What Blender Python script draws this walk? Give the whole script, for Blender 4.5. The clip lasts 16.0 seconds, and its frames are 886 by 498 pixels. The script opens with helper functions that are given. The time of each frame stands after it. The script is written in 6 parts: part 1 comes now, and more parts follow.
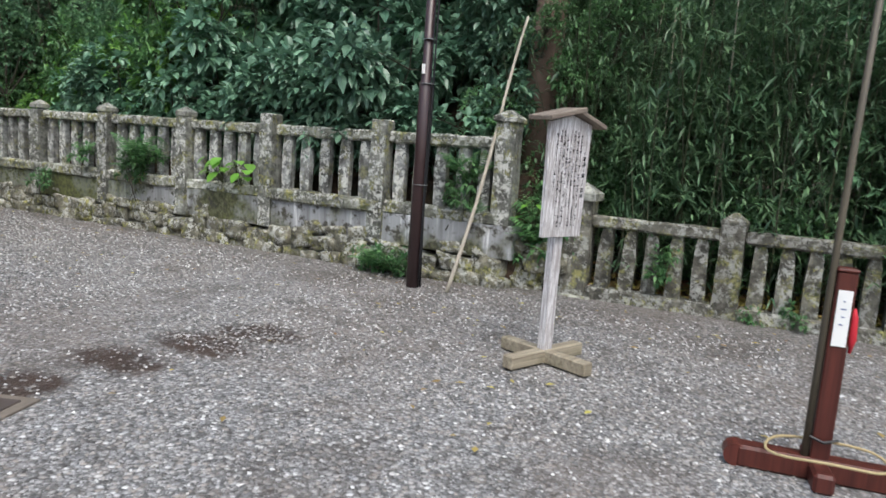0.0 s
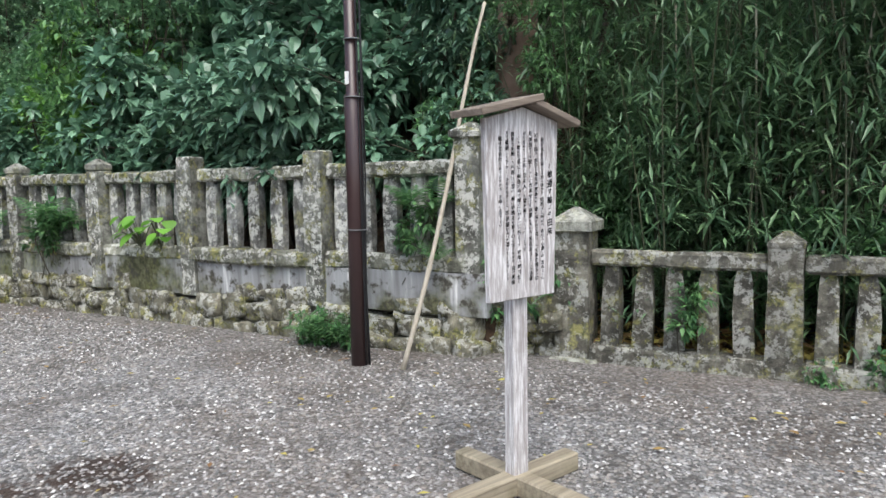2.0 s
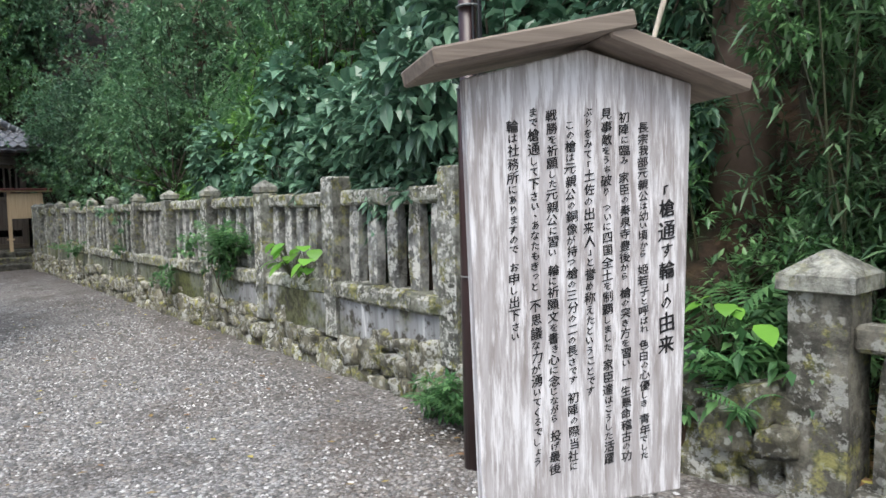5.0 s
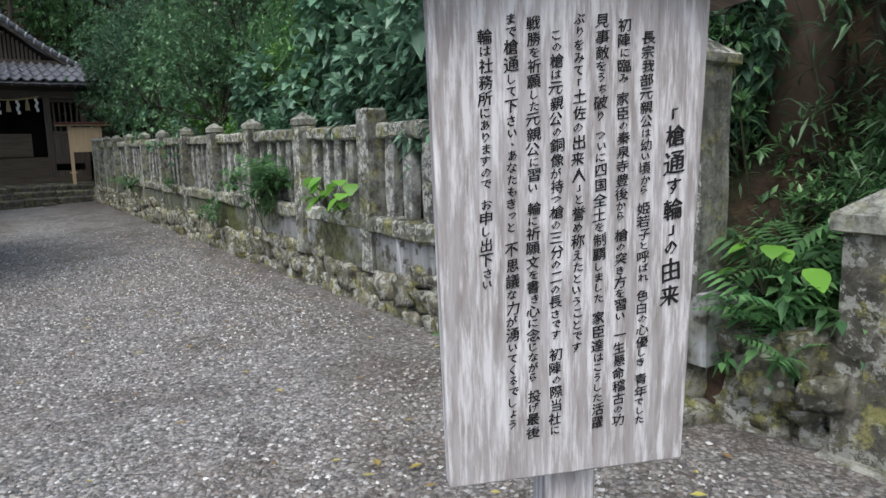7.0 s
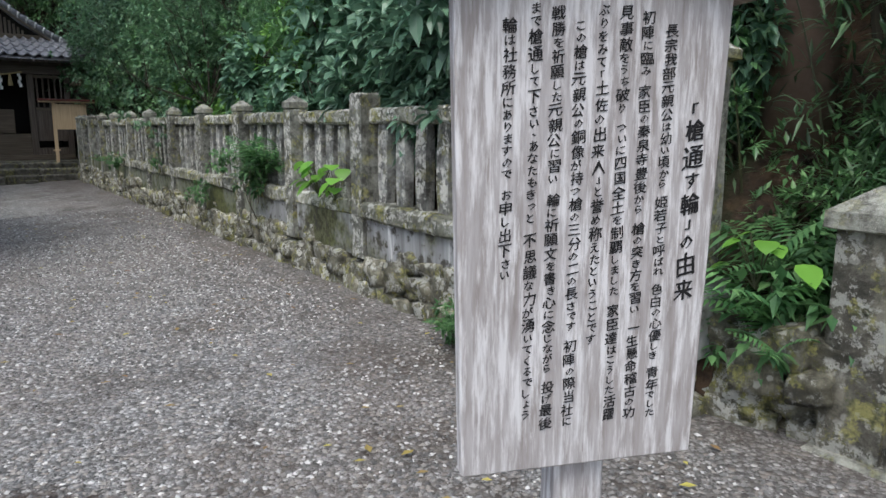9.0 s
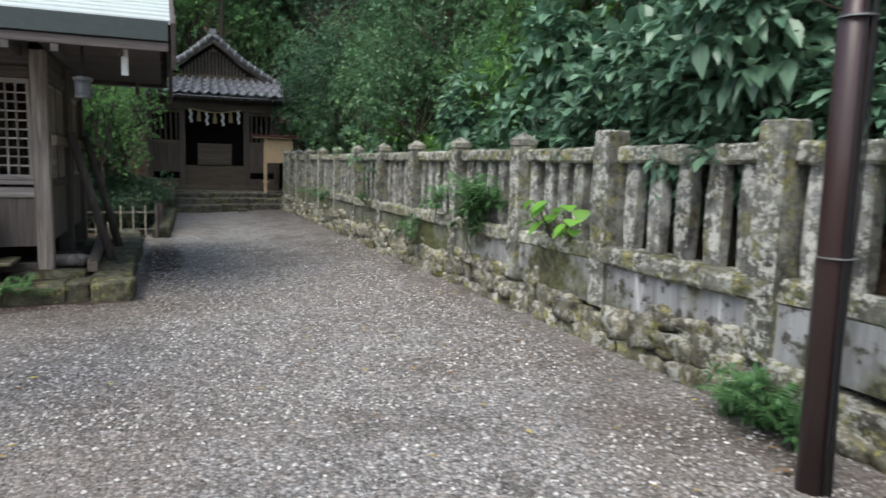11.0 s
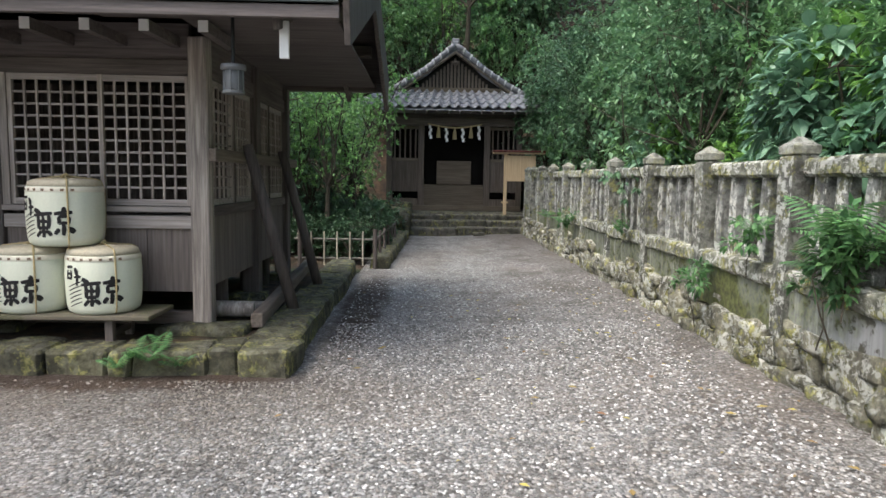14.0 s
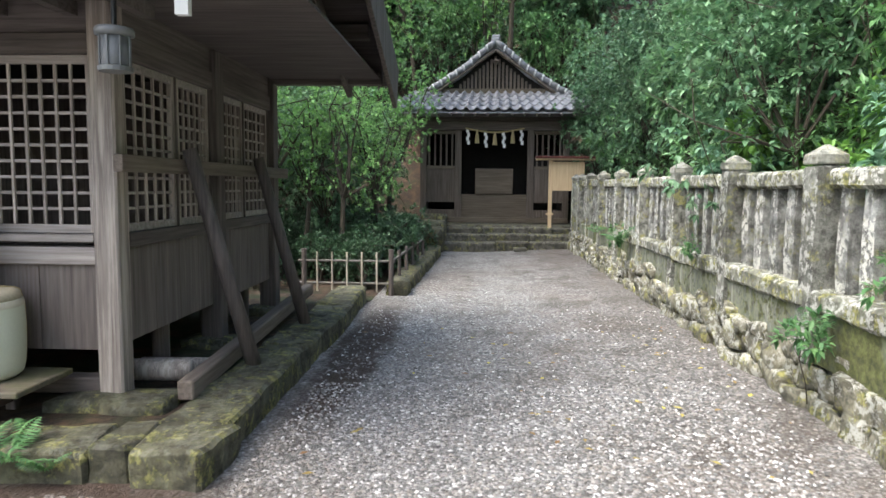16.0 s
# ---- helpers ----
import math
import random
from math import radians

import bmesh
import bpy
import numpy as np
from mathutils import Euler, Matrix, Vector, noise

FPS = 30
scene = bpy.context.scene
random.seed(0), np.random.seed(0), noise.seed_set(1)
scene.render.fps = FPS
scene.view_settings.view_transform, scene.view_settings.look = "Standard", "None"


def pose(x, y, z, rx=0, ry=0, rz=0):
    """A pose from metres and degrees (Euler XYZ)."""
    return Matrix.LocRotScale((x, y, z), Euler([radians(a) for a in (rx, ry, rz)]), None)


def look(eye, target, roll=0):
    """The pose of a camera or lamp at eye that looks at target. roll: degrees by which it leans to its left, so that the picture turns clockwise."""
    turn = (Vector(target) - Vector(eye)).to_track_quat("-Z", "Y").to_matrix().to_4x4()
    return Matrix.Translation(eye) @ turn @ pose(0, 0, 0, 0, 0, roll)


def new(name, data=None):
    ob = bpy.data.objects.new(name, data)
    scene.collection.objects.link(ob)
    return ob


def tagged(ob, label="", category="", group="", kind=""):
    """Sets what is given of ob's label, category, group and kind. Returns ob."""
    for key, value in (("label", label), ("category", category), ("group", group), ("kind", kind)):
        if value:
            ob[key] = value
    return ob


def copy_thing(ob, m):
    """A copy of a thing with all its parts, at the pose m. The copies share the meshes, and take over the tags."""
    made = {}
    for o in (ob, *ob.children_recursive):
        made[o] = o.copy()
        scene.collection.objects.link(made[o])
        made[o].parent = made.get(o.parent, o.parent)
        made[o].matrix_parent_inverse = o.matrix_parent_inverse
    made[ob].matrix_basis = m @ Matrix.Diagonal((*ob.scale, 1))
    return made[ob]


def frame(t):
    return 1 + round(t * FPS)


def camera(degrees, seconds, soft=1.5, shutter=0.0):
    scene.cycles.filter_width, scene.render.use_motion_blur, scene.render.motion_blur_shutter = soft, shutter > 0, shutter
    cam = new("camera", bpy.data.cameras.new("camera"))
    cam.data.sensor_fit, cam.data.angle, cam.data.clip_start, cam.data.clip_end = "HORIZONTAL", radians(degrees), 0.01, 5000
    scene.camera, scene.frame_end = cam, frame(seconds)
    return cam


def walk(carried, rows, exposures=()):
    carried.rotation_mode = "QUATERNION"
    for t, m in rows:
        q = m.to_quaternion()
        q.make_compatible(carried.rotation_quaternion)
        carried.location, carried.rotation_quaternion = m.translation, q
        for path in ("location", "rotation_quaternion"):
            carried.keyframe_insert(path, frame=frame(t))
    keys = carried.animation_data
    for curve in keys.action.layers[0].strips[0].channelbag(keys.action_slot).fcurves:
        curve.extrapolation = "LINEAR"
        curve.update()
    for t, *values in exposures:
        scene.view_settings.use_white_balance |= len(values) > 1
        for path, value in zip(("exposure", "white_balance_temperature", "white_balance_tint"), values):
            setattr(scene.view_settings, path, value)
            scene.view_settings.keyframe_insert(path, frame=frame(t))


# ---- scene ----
cam = camera(66.0, 16.0, shutter=0.2)
PATH = [
    (0, (0.451, 0.326, 1.407), (-0.426, 2.102, 1.127), 4.2),
    (0.5, (0.344, 0.751, 1.371), (-0.696, 2.45, 1.195), 4.4),
    (1, (0.259, 1.138, 1.373), (-0.944, 2.731, 1.245), 2.2),
    (1.5, (0.173, 1.599, 1.404), (-0.813, 3.33, 1.223), 2.4),
    (2, (0.223, 2.07, 1.384), (-0.732, 3.818, 1.202), -1.0),
    (2.5, (0.229, 2.454, 1.403), (-0.777, 4.172, 1.219), -0.9),
    (3, (0.196, 2.825, 1.415), (-0.859, 4.514, 1.235), 2.7),
    (3.5, (0.138, 3.19, 1.406), (-0.979, 4.842, 1.251), 2.0),
    (4, (0.031, 3.499, 1.437), (-1.311, 4.977, 1.318), 0.3),
    (4.2, (-0.011, 3.577, 1.444), (-1.409, 5.003, 1.342), 0.0),
    (6.3, (-0.12, 4.042, 1.446), (-1.79, 5.121, 1.224), -2.8),
    (6.5, (-0.123, 4.043, 1.444), (-1.783, 5.131, 1.196), -2.6),
    (7, (-0.128, 4.042, 1.431), (-1.762, 5.153, 1.121), -1.3),
    (7.5, (-0.139, 4.037, 1.421), (-1.755, 5.164, 1.078), -0.7),
    (8, (-0.147, 4.036, 1.415), (-1.752, 5.172, 1.052), 0.1),
    (8.2, (-0.148, 4.038, 1.416), (-1.75, 5.178, 1.052), 0.2),
    (10.3, (-0.337, 3.852, 1.461), (-2.009, 4.921, 1.218), -1.3),
    (10.5, (-0.4, 3.81, 1.46), (-2.116, 4.811, 1.237), -1.4),
    (11, (-0.756, 3.624, 1.417), (-2.595, 4.371, 1.175), 1.4),
    (11.5, (-1.343, 3.734, 1.412), (-3.298, 4.049, 1.133), 1.0),
    (12, (-1.682, 3.803, 1.451), (-3.662, 3.875, 1.181), 0.9),
    (12.5, (-2.079, 3.938, 1.423), (-4.066, 3.908, 1.194), 0.4),
    (13, (-2.489, 4.039, 1.42), (-4.474, 3.947, 1.187), 0.2),
    (13.5, (-2.938, 4.104, 1.429), (-4.925, 4.101, 1.199), 0.7),
    (14, (-3.413, 4.229, 1.422), (-5.402, 4.282, 1.217), 0.9),
    (14.5, (-3.846, 4.322, 1.422), (-5.835, 4.301, 1.218), 0.4),
    (15, (-4.219, 4.42, 1.434), (-6.205, 4.344, 1.21), 0.3),
    (15.5, (-4.681, 4.54, 1.461), (-6.666, 4.434, 1.237), -1.1),
    (16, (-5.073, 4.572, 1.466), (-7.062, 4.476, 1.282), 0.5),
]
walk(cam, [(t, look(eye, target, roll)) for t, eye, target, roll in PATH], [(0, 0.6, 6200, 8), (1.5, 0.75, 6200, 8), (4.2, 0.95, 6200, 8), (6.3, 0.5, 6150, 8), (8.2, 0.38, 6100, 8), (10.5, 0.45, 6200, 8), (11, 0.67, 6300, 8), (12.5, 0.97, 6450, 8), (14.5, 1.36, 6450, 8), (16, 1.75, 6400, 8)])

# ---- light ----
world = bpy.data.worlds.new("overcast")
scene.world = world
world.use_nodes = True
wn = world.node_tree.nodes
sky = wn.new("ShaderNodeTexSky")
sky.sky_type, sky.sun_disc, sky.sun_elevation, sky.sun_rotation = "NISHITA", False, radians(58), radians(140)
sky.air_density, sky.dust_density = 1.2, 4.0
wn["Background"].inputs[1].default_value = 0.15
world.node_tree.links.new(sky.outputs[0], wn["Background"].inputs[0])
sun = new("sun", bpy.data.lights.new("sun", "SUN"))
sun.data.energy, sun.data.angle, sun.data.color = 1.5, radians(45), (1.0, 0.99, 0.95)
sun.matrix_world = look((0, 0, 30), (-6.0, 14.0, 0))


# ---- materials ----
class Mat:
    """A small builder for node materials."""

    def __init__(self, name, rough=0.7, metal=0.0, spec=0.4):
        self.m = bpy.data.materials.new(name)
        self.m.use_nodes = True
        self.t = self.m.node_tree
        self.b = self.t.nodes["Principled BSDF"]
        self.b.inputs["Roughness"].default_value = rough
        self.b.inputs["Metallic"].default_value = metal
        self.b.inputs["Specular IOR Level"].default_value = spec
        self.heights = None

    def node(self, kind, **kw):
        n = self.t.nodes.new(kind)
        for k, v in kw.items():
            if k in n.inputs:
                n.inputs[k].default_value = v
        return n

    def link(self, a, b):
        self.t.links.new(a, b)

    def coords(self, scale=(1, 1, 1), kind="Object"):
        c = self.t.nodes.new("ShaderNodeTexCoord")
        mp = self.node("ShaderNodeMapping")
        mp.inputs["Scale"].default_value = scale
        self.link(c.outputs[kind], mp.inputs["Vector"])
        return mp.outputs[0]

    def world_coords(self, scale=(1, 1, 1)):
        c = self.t.nodes.new("ShaderNodeNewGeometry")
        mp = self.node("ShaderNodeMapping")
        mp.inputs["Scale"].default_value = scale
        self.link(c.outputs["Position"], mp.inputs["Vector"])
        return mp.outputs[0]

    def noise(self, vec, scale, detail=4.0, rough=0.6, out="Fac"):
        n = self.node("ShaderNodeTexNoise", Scale=scale, Detail=detail, Roughness=rough)
        self.link(vec, n.inputs["Vector"])
        return n.outputs[out]

    def voronoi(self, vec, scale, feature="F1", out="Distance", rand=1.0):
        n = self.node("ShaderNodeTexVoronoi", Scale=scale, Randomness=rand)
        n.feature = feature
        self.link(vec, n.inputs["Vector"])
        return n.outputs[out]

    def ramp(self, fac, stops, smooth=False):
        r = self.t.nodes.new("ShaderNodeValToRGB")
        if smooth:
            r.color_ramp.interpolation = "EASE"
        els = r.color_ramp.elements
        while len(els) < len(stops):
            els.new(0.5)
        for e, (p, c) in zip(els, stops):
            e.position, e.color = p, (*c, 1) if len(c) == 3 else c
        self.link(fac, r.inputs[0])
        return r.outputs[0]

    def gray(self, fac, a, b):
        """From 0 at a to 1 at b."""
        if a > b:
            return self.ramp(fac, [(b, (1, 1, 1)), (a, (0, 0, 0))])
        return self.ramp(fac, [(a, (0, 0, 0)), (b, (1, 1, 1))])

    def mix(self, fac, a, b, mode="MIX"):
        n = self.t.nodes.new("ShaderNodeMix")
        n.data_type, n.blend_type = "RGBA", mode
        for v, i in ((fac, 0), (a, 6), (b, 7)):
            if isinstance(v, (int, float)):
                n.inputs[i].default_value = v
            elif isinstance(v, tuple):
                n.inputs[i].default_value = (*v, 1)
            else:
                self.link(v, n.inputs[i])
        return n.outputs[2]

    def math(self, op, a, b=0.0):
        n = self.t.nodes.new("ShaderNodeMath")
        n.operation = op
        for i, v in enumerate((a, b)):
            if isinstance(v, (int, float)):
                n.inputs[i].default_value = v
            else:
                self.link(v, n.inputs[i])
        return n.outputs[0]

    def random(self):
        return self.t.nodes.new("ShaderNodeObjectInfo").outputs["Random"]

    def island(self):
        return self.t.nodes.new("ShaderNodeNewGeometry").outputs["Random Per Island"]

    def vary(self, col, by, amount=0.3):
        """Lighter or darker by a random number from 0 to 1."""
        f = self.math("MULTIPLY_ADD", by, amount)
        f.node.inputs[2].default_value = 1 - amount / 2
        n = self.t.nodes.new("ShaderNodeVectorMath")
        n.operation = "SCALE"
        self.link(col, n.inputs[0])
        self.link(f, n.inputs["Scale"])
        return n.outputs[0]

    def done(self, col=None, height=None, bump=0.3, dist=0.01, rough=None):
        if col is not None:
            if isinstance(col, tuple):
                self.b.inputs["Base Color"].default_value = (*col, 1)
            else:
                self.link(col, self.b.inputs["Base Color"])
        if height is not None:
            bp = self.node("ShaderNodeBump", Strength=bump, Distance=dist)
            self.link(height, bp.inputs["Height"])
            self.link(bp.outputs[0], self.b.inputs["Normal"])
        if rough is not None:
            self.link(rough, self.b.inputs["Roughness"])
        return self.m


def earth_strip(m, v):
    """Trodden brown earth along the front of the plinth."""
    at = m.t.nodes.new("ShaderNodeSeparateXYZ")
    m.link(v, at.inputs[0])
    side = m.math("MULTIPLY", m.math("MAXIMUM", m.math("SUBTRACT", at.outputs[1], 3.1), 0.0), 1.4)
    strip = m.math("ADD", m.math("ABSOLUTE", m.math("ADD", at.outputs[0], 7.8)), side)
    strip = m.math("ADD", strip, m.math("MULTIPLY", m.math("SUBTRACT", m.noise(v, 2.2, 7, 0.75), 0.5), 2.2))
    return m.ramp(m.math("MULTIPLY", strip, 0.5), [(0.15, (1, 1, 1)), (0.95, (0, 0, 0))])


def gravel_material():
    m = Mat("gravel", 0.75)
    v = m.world_coords()
    jig = m.mix(0.012, v, m.noise(v, 30, 2, out="Color"), "ADD")
    cell = m.voronoi(jig, 38, out="Color")
    dist = m.voronoi(jig, 38)
    cell2 = m.voronoi(jig, 90, out="Color")
    dist2 = m.voronoi(jig, 90)
    sep = m.t.nodes.new("ShaderNodeSeparateColor")
    m.link(cell, sep.inputs[0])
    sep2 = m.t.nodes.new("ShaderNodeSeparateColor")
    m.link(cell2, sep2.inputs[0])
    stones = m.ramp(sep.outputs[0], [(0.0, (0.08, 0.077, 0.074)), (0.3, (0.22, 0.218, 0.216)), (0.5, (0.34, 0.332, 0.322)), (0.72, (0.33, 0.295, 0.262)), (0.92, (0.44, 0.43, 0.418)), (1.0, (0.68, 0.67, 0.65))])
    fine = m.ramp(sep2.outputs[0], [(0.0, (0.07, 0.067, 0.064)), (0.5, (0.27, 0.267, 0.263)), (0.93, (0.41, 0.4, 0.388)), (1.0, (0.62, 0.61, 0.59))])
    pick = m.gray(sep.outputs[1], 0.42, 0.5)
    col = m.mix(pick, stones, fine)
    gap = m.gray(dist, 0.62, 0.42)
    col = m.mix(m.math("MULTIPLY", m.math("SUBTRACT", 1.0, gap), 0.55), col, (0.05, 0.045, 0.04))
    big = m.gray(m.noise(v, 0.55, 5, 0.65), 0.46, 0.58)
    col = m.mix(m.math("MULTIPLY", big, 0.7), col, m.mix(0.5, col, (0.14, 0.105, 0.08)))
    patch = m.gray(m.noise(v, 1.3, 7, 0.75), 0.515, 0.58)
    col = m.mix(m.math("MULTIPLY", patch, 0.72), col, m.mix(0.55, col, (0.045, 0.034, 0.025)))
    sep3 = m.t.nodes.new("ShaderNodeSeparateXYZ")
    m.link(v, sep3.inputs[0])
    near = m.math("ADD", m.math("MULTIPLY", m.math("SUBTRACT", sep3.outputs[1], 4.9), 0.2), m.math("SUBTRACT", m.noise(v, 1.6, 7, 0.75), 0.5))
    litter = m.gray(near, 0.1, 0.22)
    col = m.mix(m.math("MULTIPLY", litter, 0.7), col, m.mix(0.5, col, (0.05, 0.035, 0.024)))
    col = m.mix(m.math("MULTIPLY", earth_strip(m, v), 0.85), col, m.mix(0.6, col, (0.045, 0.032, 0.022)))
    mark = None
    for px, py, rx, ry in ((-2.85, 4.1, 0.4, 0.3), (-2.95, 3.65, 0.5, 0.3), (-3.1, 3.1, 0.45, 0.25), (-3.1, 2.5, 0.3, 0.3), (-11.0, 3.55, 2.6, 0.3), (-8.1, 1.5, 0.35, 2.4), (-4.85, 2.3, 0.45, 0.3)):
        mp = m.node("ShaderNodeMapping")
        mp.inputs["Location"].default_value = (-px / rx, -py / ry, 0)
        mp.inputs["Scale"].default_value = (1 / rx, 1 / ry, 0)
        m.link(m.mix(0.5, v, m.noise(v, 4, 6, 0.75, out="Color"), "ADD"), mp.inputs["Vector"])
        ln = m.t.nodes.new("ShaderNodeVectorMath")
        ln.operation = "LENGTH"
        mp.inputs["Location"].default_value = (-(px + 0.25) / rx, -(py + 0.25) / ry, 0)
        m.link(mp.outputs[0], ln.inputs[0])
        g = m.gray(ln.outputs["Value"], 1.15, 0.6)
        mark = g if mark is None else m.math("MAXIMUM", mark, g)
    col = m.mix(m.math("MULTIPLY", mark, m.gray(m.noise(v, 9, 5, 0.75), 0.3, 0.46)), col, m.mix(m.noise(v, 3), (0.014, 0.012, 0.011), (0.075, 0.045, 0.03)))
    h = m.mix(pick, m.math("SUBTRACT", 1.0, dist), m.math("MULTIPLY", m.math("SUBTRACT", 1.0, dist2), 0.5))
    return m.done(col, h, 0.9, 0.014)


def soil_material():
    m = Mat("leaf_litter", 0.9)
    v = m.world_coords()
    col = m.ramp(m.noise(v, 6, 8, 0.7), [(0.35, (0.015, 0.011, 0.008)), (0.5, (0.05, 0.032, 0.02)), (0.65, (0.105, 0.064, 0.038))])
    col = m.mix(m.gray(m.noise(v, 1.3, 4), 0.5, 0.65), col, (0.02, 0.035, 0.012))
    return m.done(col, m.noise(v, 25, 6), 0.7, 0.03)


def lichen_stone(name, base=(0.17, 0.165, 0.15), moss=0.5, white=0.5, dark=0.5):
    """Old stone with pale lichen spots, yellow-green crust and dark weathering."""
    m = Mat(name, 0.88)
    v = m.world_coords()
    n1 = m.noise(v, 7.0, 8, 0.75)
    col = m.mix(m.gray(n1, 0.4, 0.6), tuple(c * 0.3 for c in base), tuple(c * 1.15 for c in base))
    blot = m.gray(m.noise(v, 2.6, 6, 0.75), 0.46, 0.58)
    col = m.mix(m.math("MULTIPLY", blot, dark), col, (0.04, 0.038, 0.03))
    run = m.gray(m.noise(m.world_coords((9, 9, 1.2)), 1.0, 6, 0.7), 0.52, 0.6)
    col = m.mix(m.math("MULTIPLY", run, dark * 0.8), col, (0.05, 0.047, 0.04))
    mo = m.gray(m.noise(v, 6.0, 8, 0.75), 0.525, 0.57)
    col = m.mix(m.math("MULTIPLY", mo, moss), col, m.mix(m.gray(m.noise(v, 25, 4), 0.4, 0.6), (0.07, 0.08, 0.02), (0.4, 0.38, 0.12)))
    sp = m.gray(m.noise(v, 15, 8, 0.78), 0.51, 0.53)
    # pale lichen thins on side faces, which puts their shade into the colour
    face = m.t.nodes.new("ShaderNodeSeparateXYZ")
    m.link(m.t.nodes.new("ShaderNodeNewGeometry").outputs["Normal"], face.inputs[0])
    lit_face = m.math("MAXIMUM", m.math("MULTIPLY", face.outputs[1], -1.0), face.outputs[2])
    lit_face = m.ramp(lit_face, [(0.0, (0.2, 0.2, 0.2)), (0.6, (1, 1, 1))])
    spot = m.math("MULTIPLY", m.math("MULTIPLY", sp, lit_face), m.gray(m.noise(v, 4.6, 4), 0.42, 0.49))
    col = m.mix(m.math("MULTIPLY", spot, white), col, m.mix(m.noise(v, 50, 3), (0.42, 0.42, 0.37), (0.7, 0.7, 0.66)))
    jig = m.mix(0.05, v, m.noise(v, 14, 3, out="Color"), "ADD")
    rings = m.gray(m.voronoi(jig, 8), 0.2, 0.15)
    col = m.mix(m.math("MULTIPLY", m.math("MULTIPLY", rings, lit_face), white * 0.75), col, (0.55, 0.55, 0.5))
    col = m.vary(col, m.random(), 0.4)
    h = m.math("ADD", m.noise(v, 30, 8, 0.8), m.math("MULTIPLY", n1, 1.5))
    return m.done(col, h, 0.9, 0.02)


def concrete_material():
    m = Mat("streaked_mortar", 0.85)
    v = m.world_coords()
    st = m.noise(m.world_coords((7, 7, 0.5)), 1.0, 6, 0.6)
    col = m.ramp(st, [(0.36, (0.17, 0.172, 0.17)), (0.5, (0.29, 0.295, 0.3)), (0.58, (0.35, 0.355, 0.36)), (0.66, (0.72, 0.72, 0.72))])
    col = m.mix(m.gray(m.noise(v, 1.0, 5, 0.6), 0.5, 0.57), col, m.mix(m.gray(m.noise(v, 14, 6, 0.75), 0.42, 0.6), (0.05, 0.052, 0.025), (0.16, 0.16, 0.09)))
    col = m.mix(m.gray(m.noise(v, 8, 6, 0.7), 0.53, 0.6), col, (0.06, 0.055, 0.045))
    along = m.t.nodes.new("ShaderNodeSeparateXYZ")
    m.link(v, along.inputs[0])
    far = m.math("ADD", m.math("MULTIPLY", along.outputs[0], -0.14), m.math("MULTIPLY", m.math("SUBTRACT", m.noise(v, 1.1, 6, 0.7), 0.5), 2.6))
    green = m.mix(m.gray(m.noise(v, 20, 6, 0.75), 0.4, 0.62), (0.035, 0.042, 0.012), (0.15, 0.17, 0.045))
    col = m.mix(m.math("MULTIPLY", m.ramp(m.math("SUBTRACT", far, 0.5), [(0.35, (0, 0, 0)), (0.75, (1, 1, 1))]), 0.62), col, green)
    return m.done(col, m.noise(v, 40, 6), 0.35, 0.006)


def wood_material(name, light, dark, axis=2, streak=0.5, pale=None, rough=0.75, moss=0.0, along=1.6, cross=38.0):
    """Weathered timber with grain along one axis."""
    m = Mat(name, rough, spec=0.3)
    sc = [cross, cross, cross]
    sc[axis] = along
    sc2 = [9.0, 9.0, 9.0]
    sc2[axis] = 0.7
    sh = m.coords(tuple(sc))
    off = m.t.nodes.new("ShaderNodeVectorMath")
    off.operation = "ADD"
    m.link(sh, off.inputs[0])
    sc3 = m.t.nodes.new("ShaderNodeVectorMath")
    sc3.operation = "SCALE"
    sc3.inputs[0].default_value = (31.0, 17.0, 23.0)
    m.link(m.random(), sc3.inputs["Scale"])
    m.link(sc3.outputs[0], off.inputs[1])
    v = off.outputs[0]
    g = m.noise(v, 1.0, 5, 0.65)
    col = m.ramp(g, [(0.28, dark), (0.6, light), (0.8, tuple(min(1, c * 1.25) for c in light))])
    w = m.noise(m.coords(tuple(sc2)), 1.0, 6, 0.65)
    col = m.mix(m.math("MULTIPLY", m.gray(w, 0.42, 0.68), streak), col, dark)
    if pale:
        col = m.mix(m.math("MULTIPLY", m.gray(m.noise(v, 0.8 if pale[0] > 0.6 else 0.6, 6, 0.7), 0.47, 0.6), 0.8), col, pale)
    if moss:
        col = m.mix(m.math("MULTIPLY", m.gray(m.noise(m.world_coords(), 3.5, 6, 0.7), 0.5, 0.66), moss), col, (0.07, 0.08, 0.025))
    col = m.vary(col, m.random(), 0.25)
    return m.done(col, g, 0.45, 0.004)


def leaf_material(name, dark, light, gloss=0.42, trans=0.25):
    m = Mat(name, gloss, spec=0.5)
    fac = m.island()
    col = m.ramp(fac, [(0.0, dark), (0.62, tuple((a + b) / 2 for a, b in zip(dark, light))), (1.0, light)])
    col = m.vary(col, m.random(), 0.5)
    col = m.vary(col, m.noise(m.world_coords(), 1.2, 3), 0.7)
    m.done(col)
    tr = m.t.nodes.new("ShaderNodeBsdfTranslucent")
    m.link(col, tr.inputs[0])
    mixs = m.t.nodes.new("ShaderNodeMixShader")
    mixs.inputs[0].default_value = trans
    m.link(m.b.outputs[0], mixs.inputs[1])
    m.link(tr.outputs[0], mixs.inputs[2])
    m.link(mixs.outputs[0], m.t.nodes["Material Output"].inputs[0])
    return m.m


